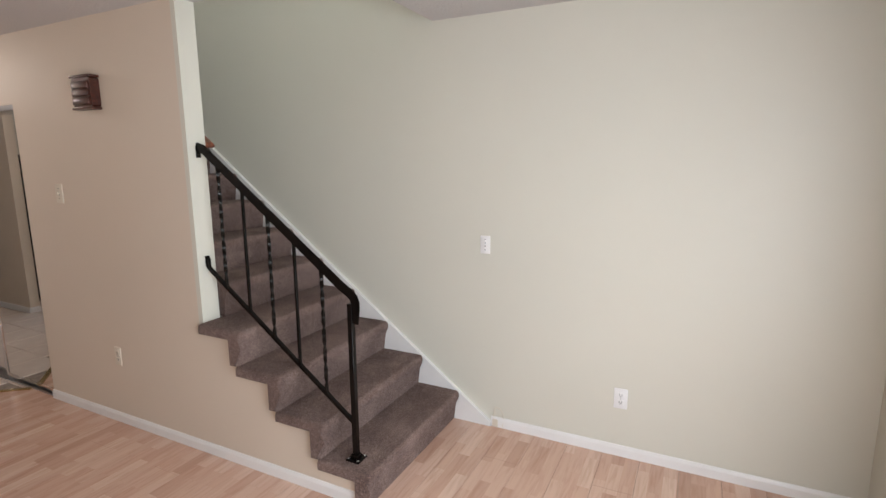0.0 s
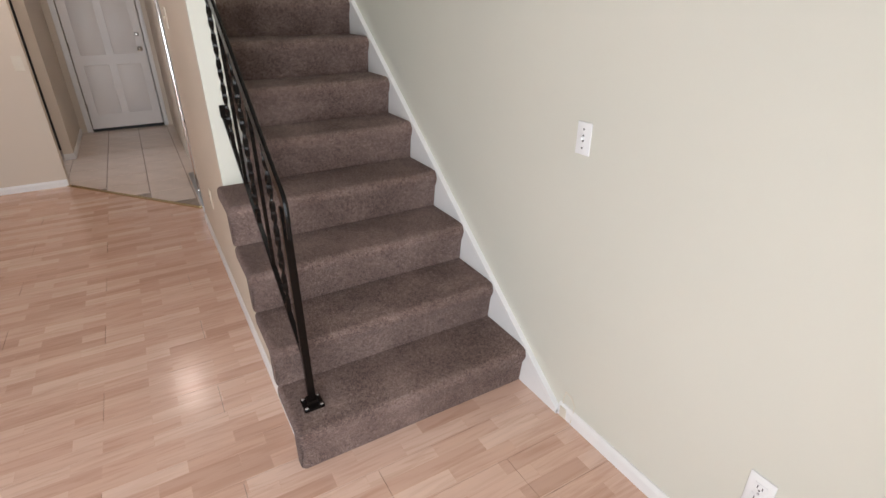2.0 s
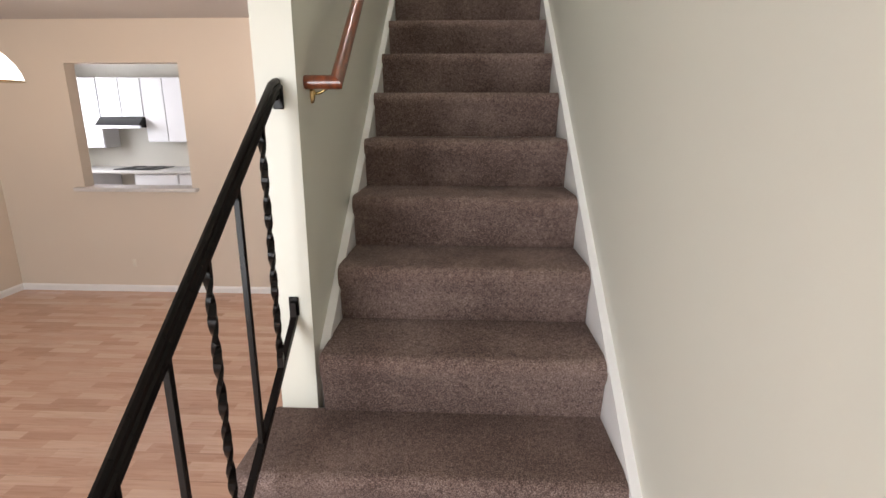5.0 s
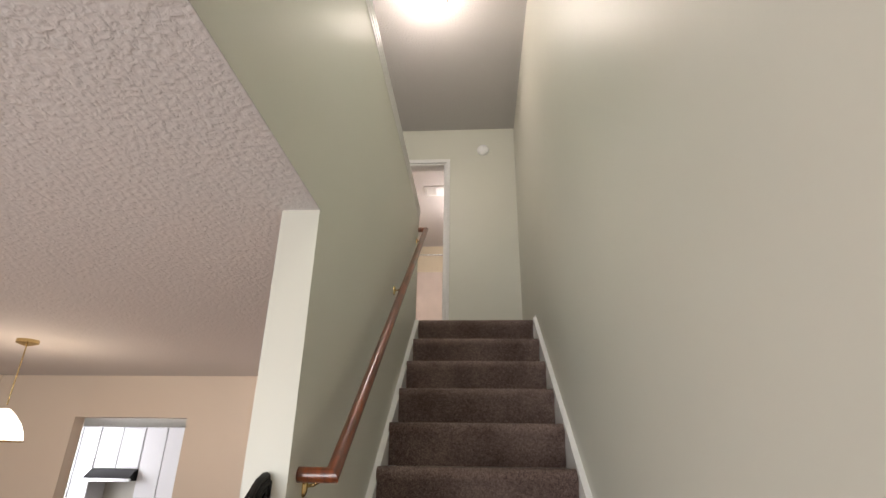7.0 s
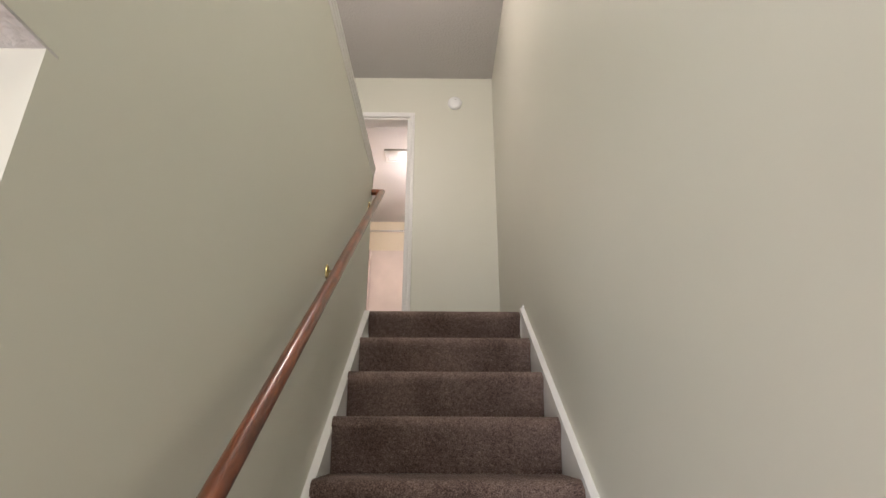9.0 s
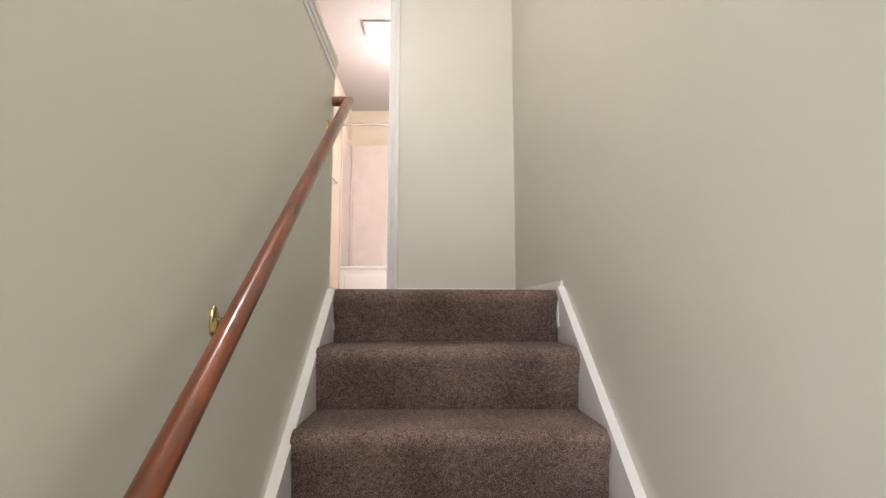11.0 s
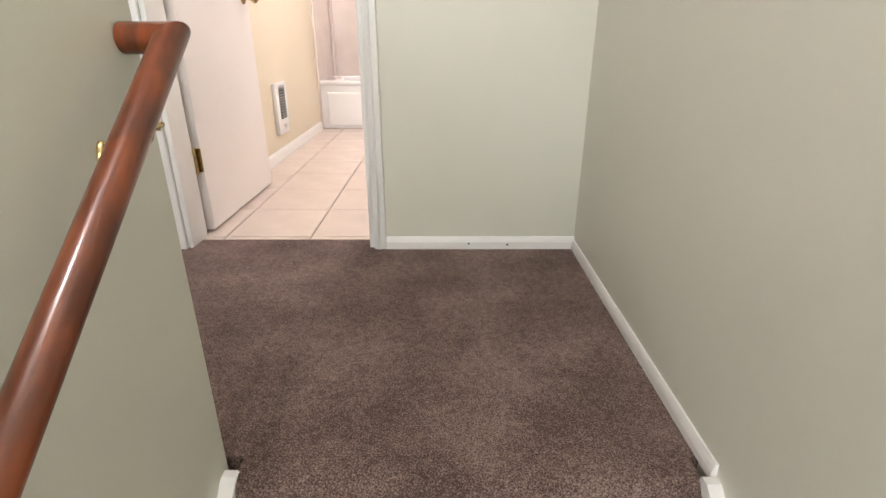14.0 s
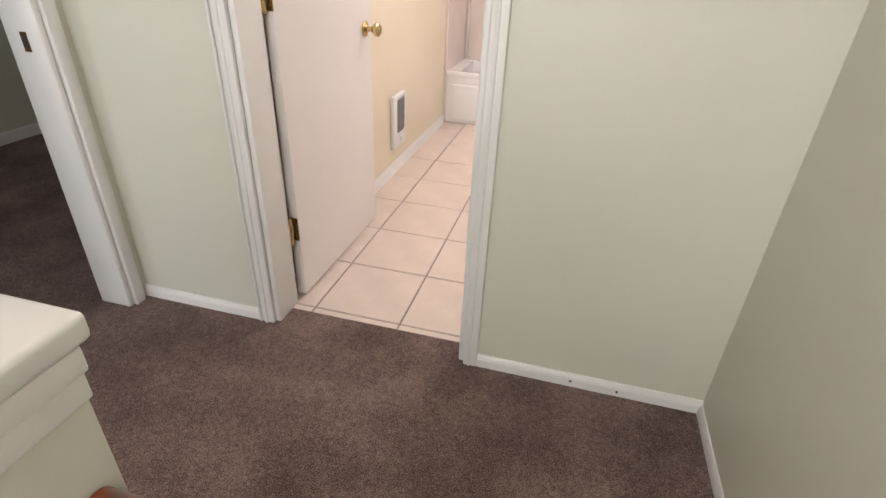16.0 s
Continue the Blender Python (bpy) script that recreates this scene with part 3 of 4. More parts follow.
half_wall_cap()


# ---- plates and small fittings on the walls ----
def switch_plate(name, x, y, z, n, label, w=0.07, h=0.115, kind="switch", material=PLASTIC):
    t = thing(name, (x, y, z), label, "wall plate")
    off = Vector((-x, -y, -z))
    bm = bmesh.new()
    rounded(bm, x, x + n * 0.006, y - w / 2, y + w / 2, z - h / 2, z + h / 2, 0.0028, 2)
    part("plate", bm, material, t).location = off
    if kind == "outlet":
        for dz in (-0.02, 0.02):
            bm = bmesh.new()
            rounded(bm, x + n * 0.004, x + n * 0.008, y - 0.017, y + 0.017, z + dz - 0.014, z + dz + 0.014, 0.0015, 1)
            socket = part("socket", bm, material, t)
            socket.location = off
            for dy in (-0.0065, 0.0065):
                bm = bmesh.new()
                box(bm, x + n * 0.0075, x + n * 0.0086, y + dy - 0.0012, y + dy + 0.0012, z + dz - 0.003, z + dz + 0.007)
                part("slot", bm, DARK, socket)
            bm = bmesh.new()
            lathe(bm, [(0.0028, -0.0005), (0.0028, 0.0005)], (x + n * 0.0081, y, z + dz - 0.008), "x", 8)
            part("slot", bm, DARK, socket)
    elif kind == "switch":
        bm = bmesh.new()
        box(bm, x + n * 0.0055, x + n * 0.0066, y - 0.0035, y + 0.0035, z - 0.011, z + 0.012)
        part("slot", bm, DARK, t, "dark slot round the toggle").location = off
        bm = bmesh.new()
        rounded(bm, x + n * 0.005, x + n * 0.018, y - 0.0042, y + 0.0042, z - 0.004, z + 0.008, 0.002, 1)
        part("toggle", bm, material, t).location = off
    for dz in ((-0.03, 0.03) if kind == "switch" else (0.0,)):
        bm = bmesh.new()
        lathe(bm, [(0.0034, 0), (0.0034, 0.0012)] if n > 0 else [(0.0034, -0.0012), (0.0034, 0)], (x + n * 0.0065, y, z + dz), "x", 8)
        part("screw", bm, STEEL if kind == "outlet" else DARK, t).location = off


switch_plate("double_switch", 0, -0.197, 1.120, -1, "white plastic toggle switch plate on the cream stair wall", w=0.061, h=0.105)
switch_plate("outlet", 0, -0.987, 0.332, -1, "white duplex power outlet low on the cream wall", kind="outlet")
switch_plate("light_switch", XF, 2.22, 1.42, -1, "ivory double toggle switch on the tan wall", w=0.075, material=IVORY)
switch_plate("blank_plate", XF, 1.82, 0.44, -1, "narrow ivory outlet plate on the tan wall", w=0.06, kind="outlet", material=IVORY)


def plate_north(name, x, z, label, w=0.07, h=0.115):
    t = thing(name, (x, DIN, z), label, "wall plate")
    bm = bmesh.new()
    rounded(bm, -w / 2, w / 2, -0.006, 0, -h / 2, h / 2, 0.0028, 2)
    part("plate", bm, IVORY, t)
    bm = bmesh.new()
    rounded(bm, -0.006, 0.006, -0.012, -0.004, -0.015, 0.015, 0.002, 1)
    part("toggle", bm, IVORY, t)


plate_north("wall_switch", -1.99, 1.05, "tan toggle switch by the end of the dining wall")
plate_north("wall_outlet", -3.50, 0.28, "small ivory cable plate low on the dining wall", w=0.035, h=0.07)


def phone_jack():
    """Bent strip and box of a loose telephone connection by the baseboard's end."""
    t = thing("telephone_jack", (0, -0.29, 0.07), "small ivory loose wire loop over the baseboard end", "telephone jack")
    bm = bmesh.new()
    tube(bm, [(-0.004, 0.03, -0.06), (-0.004, 0.028, 0.02), (-0.004, 0.020, 0.055), (-0.004, -0.012, 0.05), (-0.004, -0.03, 0.02), (-0.006, -0.032, -0.02), (-0.014, -0.03, -0.06)], 0.0022, 6)
    part("wire", bm, IVORY, t)
    bm = bmesh.new()
    rounded(bm, -0.016, -0.001, 0.0, 0.035, -0.07, -0.02, 0.003, 1)
    part("connector", bm, IVORY, t)


phone_jack()


def door_chime():
    t = thing("door_chime", (XF, 1.78, 1.985), "small dark cherry wooden door chime box with scalloped edges", "door chime")
    bm = bmesh.new()
    prism(bm, [(-0.085, -0.07), (-0.06, -0.085), (0.06, -0.085), (0.085, -0.07), (0.085, 0.07), (0.06, 0.085), (-0.06, 0.085), (-0.085, 0.07)], -0.05, 0, "x")
    part("housing", bm, CHERRY, t)
    for z, h in ((0.04, 0.02), (0.0, 0.02), (-0.045, 0.022)):
        bm = bmesh.new()
        rounded(bm, -0.062, -0.048, -0.075, 0.075, z - h, z + h * 0.8, 0.006, 2)
        part("louvre", bm, CHERRY, t, "rounded dark wooden louvre")
    for z, r in ((0.085, 0.092), (-0.085, 0.092)):
        bm = bmesh.new()
        rounded(bm, -0.058, 0, -r, r, z - 0.007, z + 0.007, 0.004, 2)
        part("rim", bm, CHERRY, t)


door_chime()


def nail_head(x, z):
    t = thing("nail_head", (x, LAND - 0.012, z), "small dark nail head in the white landing baseboard", "nail", "nail heads in the baseboard")
    bm = bmesh.new()
    lathe(bm, [(0.0042, 0.001), (0.0042, -0.0012), (0.002, -0.002)], (0, 0, 0), "y", 8)
    part("head", bm, DARK, t)


nail_head(-0.380, TOP + 0.022)
nail_head(-0.241, TOP + 0.018)


# ---- closet with mirror doors ----
def mirror_closet():
    t = thing("mirror_closet", (-0.91, CY0, 0), "closet with mirrored sliding doors in bright chrome frames", "closet")
    off = Vector((0.91, -CY0, 0))
    mid = (CY0 + CY1) / 2
    for i, (a, b, x) in enumerate(((CY0 + 0.01, mid + 0.02, -0.935), (mid - 0.02, CY1 - 0.01, -0.905))):
        bm = bmesh.new()
        rounded(bm, x - 0.012, x + 0.012, a, a + 0.03, 0.02, CZ - 0.03, 0.004, 2)
        rounded(bm, x - 0.012, x + 0.012, b - 0.03, b, 0.02, CZ - 0.03, 0.004, 2)
        box(bm, x - 0.009, x + 0.009, a + 0.03, b - 0.03, 0.02, 0.045)
        box(bm, x - 0.009, x + 0.009, a + 0.03, b - 0.03, CZ - 0.055, CZ - 0.03)
        door = part("door_frame", bm, CHROME, t, "bright chrome door frame")
        door.location = off
        bm = bmesh.new()
        box(bm, x - 0.006, x + 0.004, a + 0.03, b - 0.03, 0.045, CZ - 0.055)
        part("mirror", bm, MIRROR, door, "clean mirror panel")
    bm = bmesh.new()
    box(bm, XF + 0.005, XL - 0.005, CY0, CY1, 0.0, 0.012)
    part("bottom_track", bm, STEEL, t, "grey metal floor track").location = off
    bm = bmesh.new()
    box(bm, XF + 0.005, XL - 0.005, CY0, CY1, CZ - 0.03, CZ - 0.001)
    part("top_track", bm, STEEL, t, "grey metal head track").location = off


mirror_closet()


# ---- doors ----
def casing(name, parts_, material=WHITE, label="white painted moulded door casing"):
    bm = bmesh.new()
    for b in parts_:
        rounded(bm, *b, r=0.005, seg=2)
    ob = new(name, finish(name, bm, material, True))
    return tagged(ob, label, kind="structure")


casing("trim", [(BX1 - 0.002, BX1 + cw, LAND - 0.016, LAND, TOP, BZ + cw), (BX0 - cw, BX0 + 0.002, LAND - 0.016, LAND, TOP, BZ + cw), (BX0 - cw, BX1 + cw, LAND - 0.018, LAND, BZ - 0.002, BZ + cw)])
casing("trim", [(BX1 + 0.012, BX1 + 0.022, LAND - 0.021, LAND - 0.012, TOP, BZ + 0.02), (BX0 - 0.03, BX0 - 0.018, LAND - 0.022, LAND - 0.012, TOP, BZ + 0.02), (BX0 - 0.052, BX0 - 0.044, LAND - 0.021, LAND - 0.012, TOP, BZ + 0.04)], label="raised bead of the bathroom door casing")
casing("door_frame", [(BX1 - 0.02, BX1, LAND, LAND + W + 0.004, TOP, BZ), (BX0, BX0 + 0.02, LAND, LAND + W + 0.004, TOP, BZ), (BX0, BX1, LAND, LAND + W + 0.004, BZ - 0.02, BZ)], label="white painted bathroom door jamb")
casing("trim", [(HX, HX + 0.016, 4.273, 4.273 + cw, TOP, BZ + cw), (HX, HX + 0.016, 3.50 - cw, 3.502, TOP, BZ + cw), (HX, HX + 0.018, 3.50 - cw, 4.275 + cw, BZ, BZ + cw)], label="white painted bedroom door casing")
casing("door_frame", [(HX - W - 0.004, HX, 4.255, 4.275, TOP, BZ), (HX - W - 0.004, HX, 3.50, 3.52, TOP, BZ), (HX - W - 0.004, HX, 3.50, 4.275, BZ - 0.02, BZ)], label="white painted bedroom door jamb")
casing("trim", [(DX1, DX1 + 0.05, HALL_Y - 0.016, HALL_Y, 0, DZ + 0.06), (DX0 - 0.06, DX0, HALL_Y - 0.016, HALL_Y, 0, DZ + 0.06), (DX0 - 0.06, DX1 + 0.05, HALL_Y - 0.018, HALL_Y, DZ, DZ + 0.06)], label="white painted front door casing")


def strike_plate():
    t = thing("strike_plate", (HX - 0.06, 4.2548, 3.55), "small dark bronze strike plate in the bedroom jamb", "strike plate")
    bm = bmesh.new()
    box(bm, -0.011, 0.011, -0.0016, 0, -0.026, 0.026)
    part("plate", bm, BRONZE, t)
    bm = bmesh.new()
    box(bm, -0.007, 0.007, -0.002, -0.0012, -0.012, 0.012)
    part("latch_hole", bm, DARK, t)


strike_plate()


def hinge(parent, x, y, z):
    """Butt hinge: a knuckled barrel in the gap, one leaf on the jamb's face, one on the door's edge."""
    bx, by = x + 0.018, y - 0.016
    bm = bmesh.new()
    lathe(bm, [(0.0045, -0.049), (0.0068, -0.046), (0.0068, -0.017), (0.0060, -0.0165), (0.0060, -0.0155), (0.0068, -0.015), (0.0068, 0.015), (0.0060, 0.0155), (0.0060, 0.0165), (0.0068, 0.017), (0.0068, 0.046), (0.0045, 0.049)], (bx, by, z), "z", 12)
    box(bm, bx, bx + 0.0022, by - 0.036, by, z - 0.044, z + 0.044)
    box(bm, x + 0.001, x + 0.034, y + 0.005, y + 0.0075, z - 0.044, z + 0.044)
    h = part("hinge", bm, BRASS, parent, "bright brass butt hinge")
    for dz in (-0.028, 0.0, 0.028):
        bm = bmesh.new()
        lathe(bm, [(0.0035, -0.0015), (0.0035, 0.0)], (x + 0.022 + 0.004 * (dz == 0), y + 0.005, z + dz), "y", 8)
        part("screw", bm, BRASS, h)
    return h


def knob(parent, x, y, z, n, axis="x", material=BRASS):
    """Round knob with its rose."""
    bm = bmesh.new()
    prof = [(0.030, 0), (0.030, 0.004), (0.022, 0.009), (0.011, 0.014), (0.010, 0.032), (0.018, 0.038), (0.026, 0.048), (0.026, 0.058), (0.018, 0.066), (0.004, 0.068)]
    lathe(bm, [(r, h * n) for r, h in prof], (x, y, z), axis, 20)
    return part("knob", bm, material, parent, "polished brass door knob")


def bathroom_door():
    L = 0.70
    hx, hy = BX0 - 0.004, LAND + W + 0.045
    t = thing("bathroom_door", (hx, hy, TOP), "white painted flush bathroom door standing open with brass knob and hinges", "door")
    t.rotation_euler = (0, 0, radians(BATH_TURN))
    bm = bmesh.new()
    rounded(bm, 0.0, 0.035, 0, BATH_LEN, 0.012, BZ - TOP - 0.03, 0.002, 1)
    leaf = part("leaf", bm, DOORW, t)
    knob(t, 0.035, BATH_LEN - 0.065, 0.875, 1)
    knob(t, 0.0, BATH_LEN - 0.065, 0.875, -1)
    for z in (0.287, 1.03, BZ - TOP - 0.25):
        hinge(t, 0.0, -0.008, z)
    return t


BATH_LEN, BATH_TURN = 0.700, -0.5
bathroom_door()


def front_door():
    t = thing("front_door", (DX0 + 0.01, HALL_Y, 0), "closed white panelled front door with chrome deadbolt and knob", "door")
    w = DX1 - DX0 - 0.02
    bm = bmesh.new()
    rounded(bm, 0, w, 0.02, 0.062, 0.03, DZ - 0.01, 0.002, 1)
    part("leaf", bm, DOORW, t)
    for x0, x1 in ((0.09, w / 2 - 0.04), (w / 2 + 0.04, w - 0.09)):
        for z0, z1 in ((0.2, 0.78), (0.9, 1.5), (1.6, 1.86)):
            bm = bmesh.new()
            rounded(bm, x0, x1, 0.012, 0.024, z0, z1, 0.006, 2)
            part("panel", bm, DOORW, t)
    bm = bmesh.new()
    box(bm, -0.008, w + 0.008, 0.018, 0.07, 0.0, 0.028)
    part("threshold", bm, DARK, t, "black door sweep and threshold")
    bm = bmesh.new()
    lathe(bm, [(0.028, 0.02), (0.028, 0.012), (0.02, 0.0), (0.01, -0.01)], (w - 0.06, 0, 1.12), "y", 20)
    part("deadbolt", bm, CHROME, t, "round chrome deadbolt")
    bm = bmesh.new()
    lathe(bm, [(r, 0.02 - h) for r, h in [(0.03, 0), (0.03, 0.005), (0.012, 0.012), (0.012, 0.035), (0.026, 0.045), (0.026, 0.058), (0.01, 0.065)]], (w - 0.06, 0, 0.95), "y", 20)
    part("knob", bm, CHROME, t, "chrome knob")
    for z in (0.3, 1.0, 1.7):
        bm = bmesh.new()
        tube(bm, [(0.0, 0.014, z - 0.045), (0.0, 0.014, z + 0.045)], 0.006, 8, up=(1, 0, 0))
        part("hinge", bm, CHROME, t)
    structure("wall_outside_door", [(DX0 - 0.1, DX1 + 0.1, HALL_Y + W, HALL_Y + W + 0.05, -0.1, CEIL)], WHITE, "plain board outside the front door")


front_door()


# ---- bathroom ----
def bathtub():
    y0, y1, x0, x1, zt = 6.962, 7.54, -1.483, -0.02, TOP + 0.385
    t = thing("bathtub", (-0.8, 7.3, TOP), "white enamelled built-in bathtub with a panelled apron", "bathtub")
    off = Vector((0.8, -7.3, -TOP))
    bm = bmesh.new()
    rounded(bm, x0, x1, y0, y0 + 0.09, TOP, zt, 0.018, 4)
    rounded(bm, x0, x1, y1 - 0.05, y1, zt - 0.1, zt, 0.012, 3)
    box(bm, x0, x0 + 0.1, y0 + 0.05, y1 - 0.02, zt - 0.12, zt - 0.004)
    box(bm, x1 - 0.1, x1, y0 + 0.05, y1 - 0.02, zt - 0.12, zt - 0.004)
    box(bm, x0, x1, y0 + 0.05, y1 - 0.02, TOP, TOP + 0.08)
    part("shell", bm, ENAMEL, t).location = off
    bm = bmesh.new()
    rounded(bm, x0 + 0.06, x1 - 0.06, y0 - 0.012, y0 + 0.01, TOP + 0.03, zt - 0.09, 0.008, 3)
    part("apron_panel", bm, ENAMEL, t).location = off
    bm = bmesh.new()
    rounded(bm, x0 + 0.0, x1, y0 - 0.014, y0 + 0.04, zt - 0.035, zt + 0.002, 0.012, 3)
    part("rim", bm, ENAMEL, t).location = off


bathtub()


def shower_surround():
    z0, z1 = TOP + 0.38, 4.575
    t = thing("shower_surround", (-0.8, 7.54, z0), "pinkish beige marbled shower wall panels with glossy finish", "shower surround")
    off = Vector((0.8, -7.54, -z0))
    for b in ((-1.483, -1.473, 6.93, 7.545, z0, z1), (-1.471, -0.95, 7.545, 7.558, z0, z1), (-0.946, -0.02, 7.545, 7.558, z0, z1)):
        bm = bmesh.new()
        rounded(bm, *b, r=0.003, seg=1)
        part("panel", bm, SURROUND, t).location = off
    bm = bmesh.new()
    tube(bm, [(-1.460, 7.532, z0), (-1.460, 7.532, z1)], 0.016, 10, up=(1, 0, 0))
    part("corner_moulding", bm, SURROUND, t).location = off
    bm = bmesh.new()
    rounded(bm, -1.485, -1.468, 6.915, 6.93, z0 - 0.38, z1, 0.003, 1)
    part("edge_strip", bm, SURROUND, t).location = off


shower_surround()


def rod(name, a, b, r, label, category):
    t = thing(name, a, label, category)
    d = Vector(b) - Vector(a)
    bm = bmesh.new()
    tube(bm, [(0, 0, 0), tuple(d)], r, 12)
    part("rod", bm, CHROME, t)
    for p, s in ((Vector(), 1), (d, -1)):
        bm = bmesh.new()
        lathe(bm, [(0.022, 0), (0.022, 0.006 * s), (r * 1.2, 0.02 * s)], p, "x", 14)
        part("flange", bm, CHROME, t)


rod("shower_rod", (-1.482, 6.93, 4.625), (-0.001, 6.93, 4.625), 0.0125, "straight chrome shower curtain rod over the tub", "shower rod")


def towel_bar():
    t = thing("towel_bar", (-1.485, 5.59, 3.81), "chrome towel bar on two posts", "towel bar")
    bm = bmesh.new()
    tube(bm, [(0.065, 0, 0), (0.065, 0.77, 0)], 0.008, 10)
    part("bar", bm, CHROME, t)
    for y in (0.02, 0.75):
        bm = bmesh.new()
        lathe(bm, [(0.026, 0), (0.026, 0.008), (0.012, 0.015), (0.012, 0.075)], (0, y, 0), "x", 14)
        part("post", bm, CHROME, t)


towel_bar()


def wall_heater():
    y0, y1, z0, z1 = 5.755, 5.965, TOP + 0.157, TOP + 0.457
    t = thing("wall_heater", (-1.485, 5.86, z0), "white metal wall heater with a dark louvred grille", "wall heater")
    off = Vector((1.485, -5.86, -z0))
    bm = bmesh.new()
    rounded(bm, -1.485, -1.460, y0, y1, z0, z1, 0.006, 2)
    body = part("cover", bm, PLASTIC, t)
    body.location = off
    bm = bmesh.new()
    box(bm, -1.461, -1.4575, y0 + 0.05, y1 - 0.05, z0 + 0.09, z1 - 0.03)
    part("grille_back", bm, DARK, t, "dark recess behind the grille").location = off
    for i in range(12):
        z = z0 + 0.10 + i * 0.0160
        bm = bmesh.new()
        box(bm, -1.458, -1.454, y0 + 0.048, y1 - 0.048, z, z + 0.006)
        part("slat", bm, STEEL, t).location = off
    bm = bmesh.new()
    lathe(bm, [(0.012, 0), (0.010, 0.012)], (-1.460, 5.86, z0 + 0.045), "x", 14)
    part("thermostat_knob", bm, PLASTIC, t).location = off


wall_heater()


def ceiling_vent():
    x, y = -0.93, 5.66
    t = thing("exhaust_vent", (x, y, UPCEIL), "white square bathroom exhaust fan grille with a light lens", "ceiling vent")
    bm = bmesh.new()
    rounded(bm, -0.15, 0.15, -0.12, 0.12, -0.02, 0, 0.005, 2)
    part("frame", bm, PLASTIC, t)
    for i in range(8):
        bm = bmesh.new()
        box(bm, -0.12, 0.0, -0.09 + i * 0.024, -0.078 + i * 0.024, -0.026, -0.019)
        part("slat", bm, PLASTIC, t)


ceiling_vent()


def smoke_alarm():
    t = thing("smoke_alarm", (-0.331, LAND, 4.764), "round white plastic smoke alarm high on the landing wall", "smoke alarm")
    bm = bmesh.new()
    lathe(bm, [(0.060, 0), (0.062, -0.012), (0.056, -0.028), (0.042, -0.036), (0.01, -0.038)], (0, 0, 0), "y", 28)
    part("housing", bm, PLASTIC, t)
    bm = bmesh.new()
    lathe(bm, [(0.004, -0.036), (0.003, -0.0405)], (0.0, 0, 0.022), "y", 8)
    part("test_button", bm, DARK, t, "tiny dark indicator")


smoke_alarm()


def ceiling_light(name, x, y, z, r, label):
    t = thing(name, (x, y, z), label, "ceiling light")
    bm = bmesh.new()
    lathe(bm, [(r + 0.01, 0), (r + 0.01, -0.02), (r, -0.028)], (0, 0, 0), "z", 32)
    part("base", bm, BRASS, t)
    bm = bmesh.new()
    lathe(bm, [(r, -0.022), (r * 0.95, -0.05), (r * 0.75, -0.08), (r * 0.4, -0.10), (0.01, -0.105)], (0, 0, 0), "z", 32)
    o = part("shade", bm, GLASS, t, "lit frosted glass dome")
    o.visible_shadow = False


ceiling_light("hall_ceiling_light", -0.75, 2.60, UPCEIL, 0.14, "lit frosted dome light on the upstairs textured ceiling")
ceiling_light("entry_ceiling_light", -1.42, 3.75, CEIL, 0.12, "lit frosted dome light on the entry ceiling")


def pendant():
    x, y, z = -3.17, 2.70, 1.80
    t = thing("pendant_lamp", (x, y, CEIL), "lit frosted glass bell pendant lamp over the dining area", "pendant lamp")
    bm = bmesh.new()
    lathe(bm, [(0.06, 0), (0.06, -0.02), (0.02, -0.035)], (0, 0, 0), "z", 20)
    part("canopy", bm, BRASS, t)
    bm = bmesh.new()
    tube(bm, [(0, 0, -0.03), (0, 0, z + 0.2 - CEIL)], 0.004, 8, up=(1, 0, 0))
    part("cord", bm, BRASS, t)
    bm = bmesh.new()
    d = z - CEIL
    lathe(bm, [(0.125, d), (0.128, d + 0.004), (0.118, d + 0.05), (0.095, d + 0.10), (0.055, d + 0.15), (0.022, d + 0.18), (0.02, d + 0.175), (0.05, d + 0.146), (0.09, d + 0.098), (0.113, d + 0.05), (0.121, d + 0.002)], (0, 0, 0), "z", 32)
    o = part("shade", bm, GLASS, t, "frosted glass bell shade")
    o.visible_shadow = False
    bm = bmesh.new()
    lathe(bm, [(0.129, d - 0.002), (0.131, d + 0.003), (0.127, d + 0.007)], (0, 0, 0), "z", 32)
    part("rim", bm, BRASS, t)


pendant()


# ---- pass-through and kitchen ----
def pass_sill():
    bm = bmesh.new()
    rounded(bm, PX0 - 0.06, PX1 + 0.06, DIN - 0.07, DIN + W + 0.06, PZ0 - 0.032, PZ0, 0.006, 2)
    o = new("pass_through_shelf", finish("pass_through_shelf", bm, COUNTER, True))
    tagged(o, "pale laminate shelf in the kitchen pass-through", "shelf", kind="structure")


pass_sill()

CF = 6.50


def wall_cabinet(x0, x1, z0, z1, doors, i):
    t = thing("wall_cabinet", (x0, CF, z0), "white painted kitchen wall cabinet with flat doors" + (" above the range hood" if i == 1 else " over the counter"), "cabinet", "kitchen wall cabinets")
    bm = bmesh.new()
    box(bm, 0, x1 - x0, 0.02, 0.325, 0, z1 - z0)
    part("body", bm, CABINET, t)
    w = (x1 - x0) / doors
    for d in range(doors):
        bm = bmesh.new()
        rounded(bm, d * w + 0.006, (d + 1) * w - 0.006, 0.0, 0.018, 0.006, z1 - z0 - 0.01, 0.003, 1)
        part("door", bm, CABINET, t)


for i, c in enumerate(((-5.80, -5.308, 1.18, 2.09, 2), (-5.30, -4.708, 1.59, 2.09, 2), (-4.70, -4.118, 1.26, 2.09, 2), (-4.11, -3.53, 1.26, 2.09, 2), (-3.522, -2.98, 1.26, 2.09, 2))):
    wall_cabinet(*c, i)


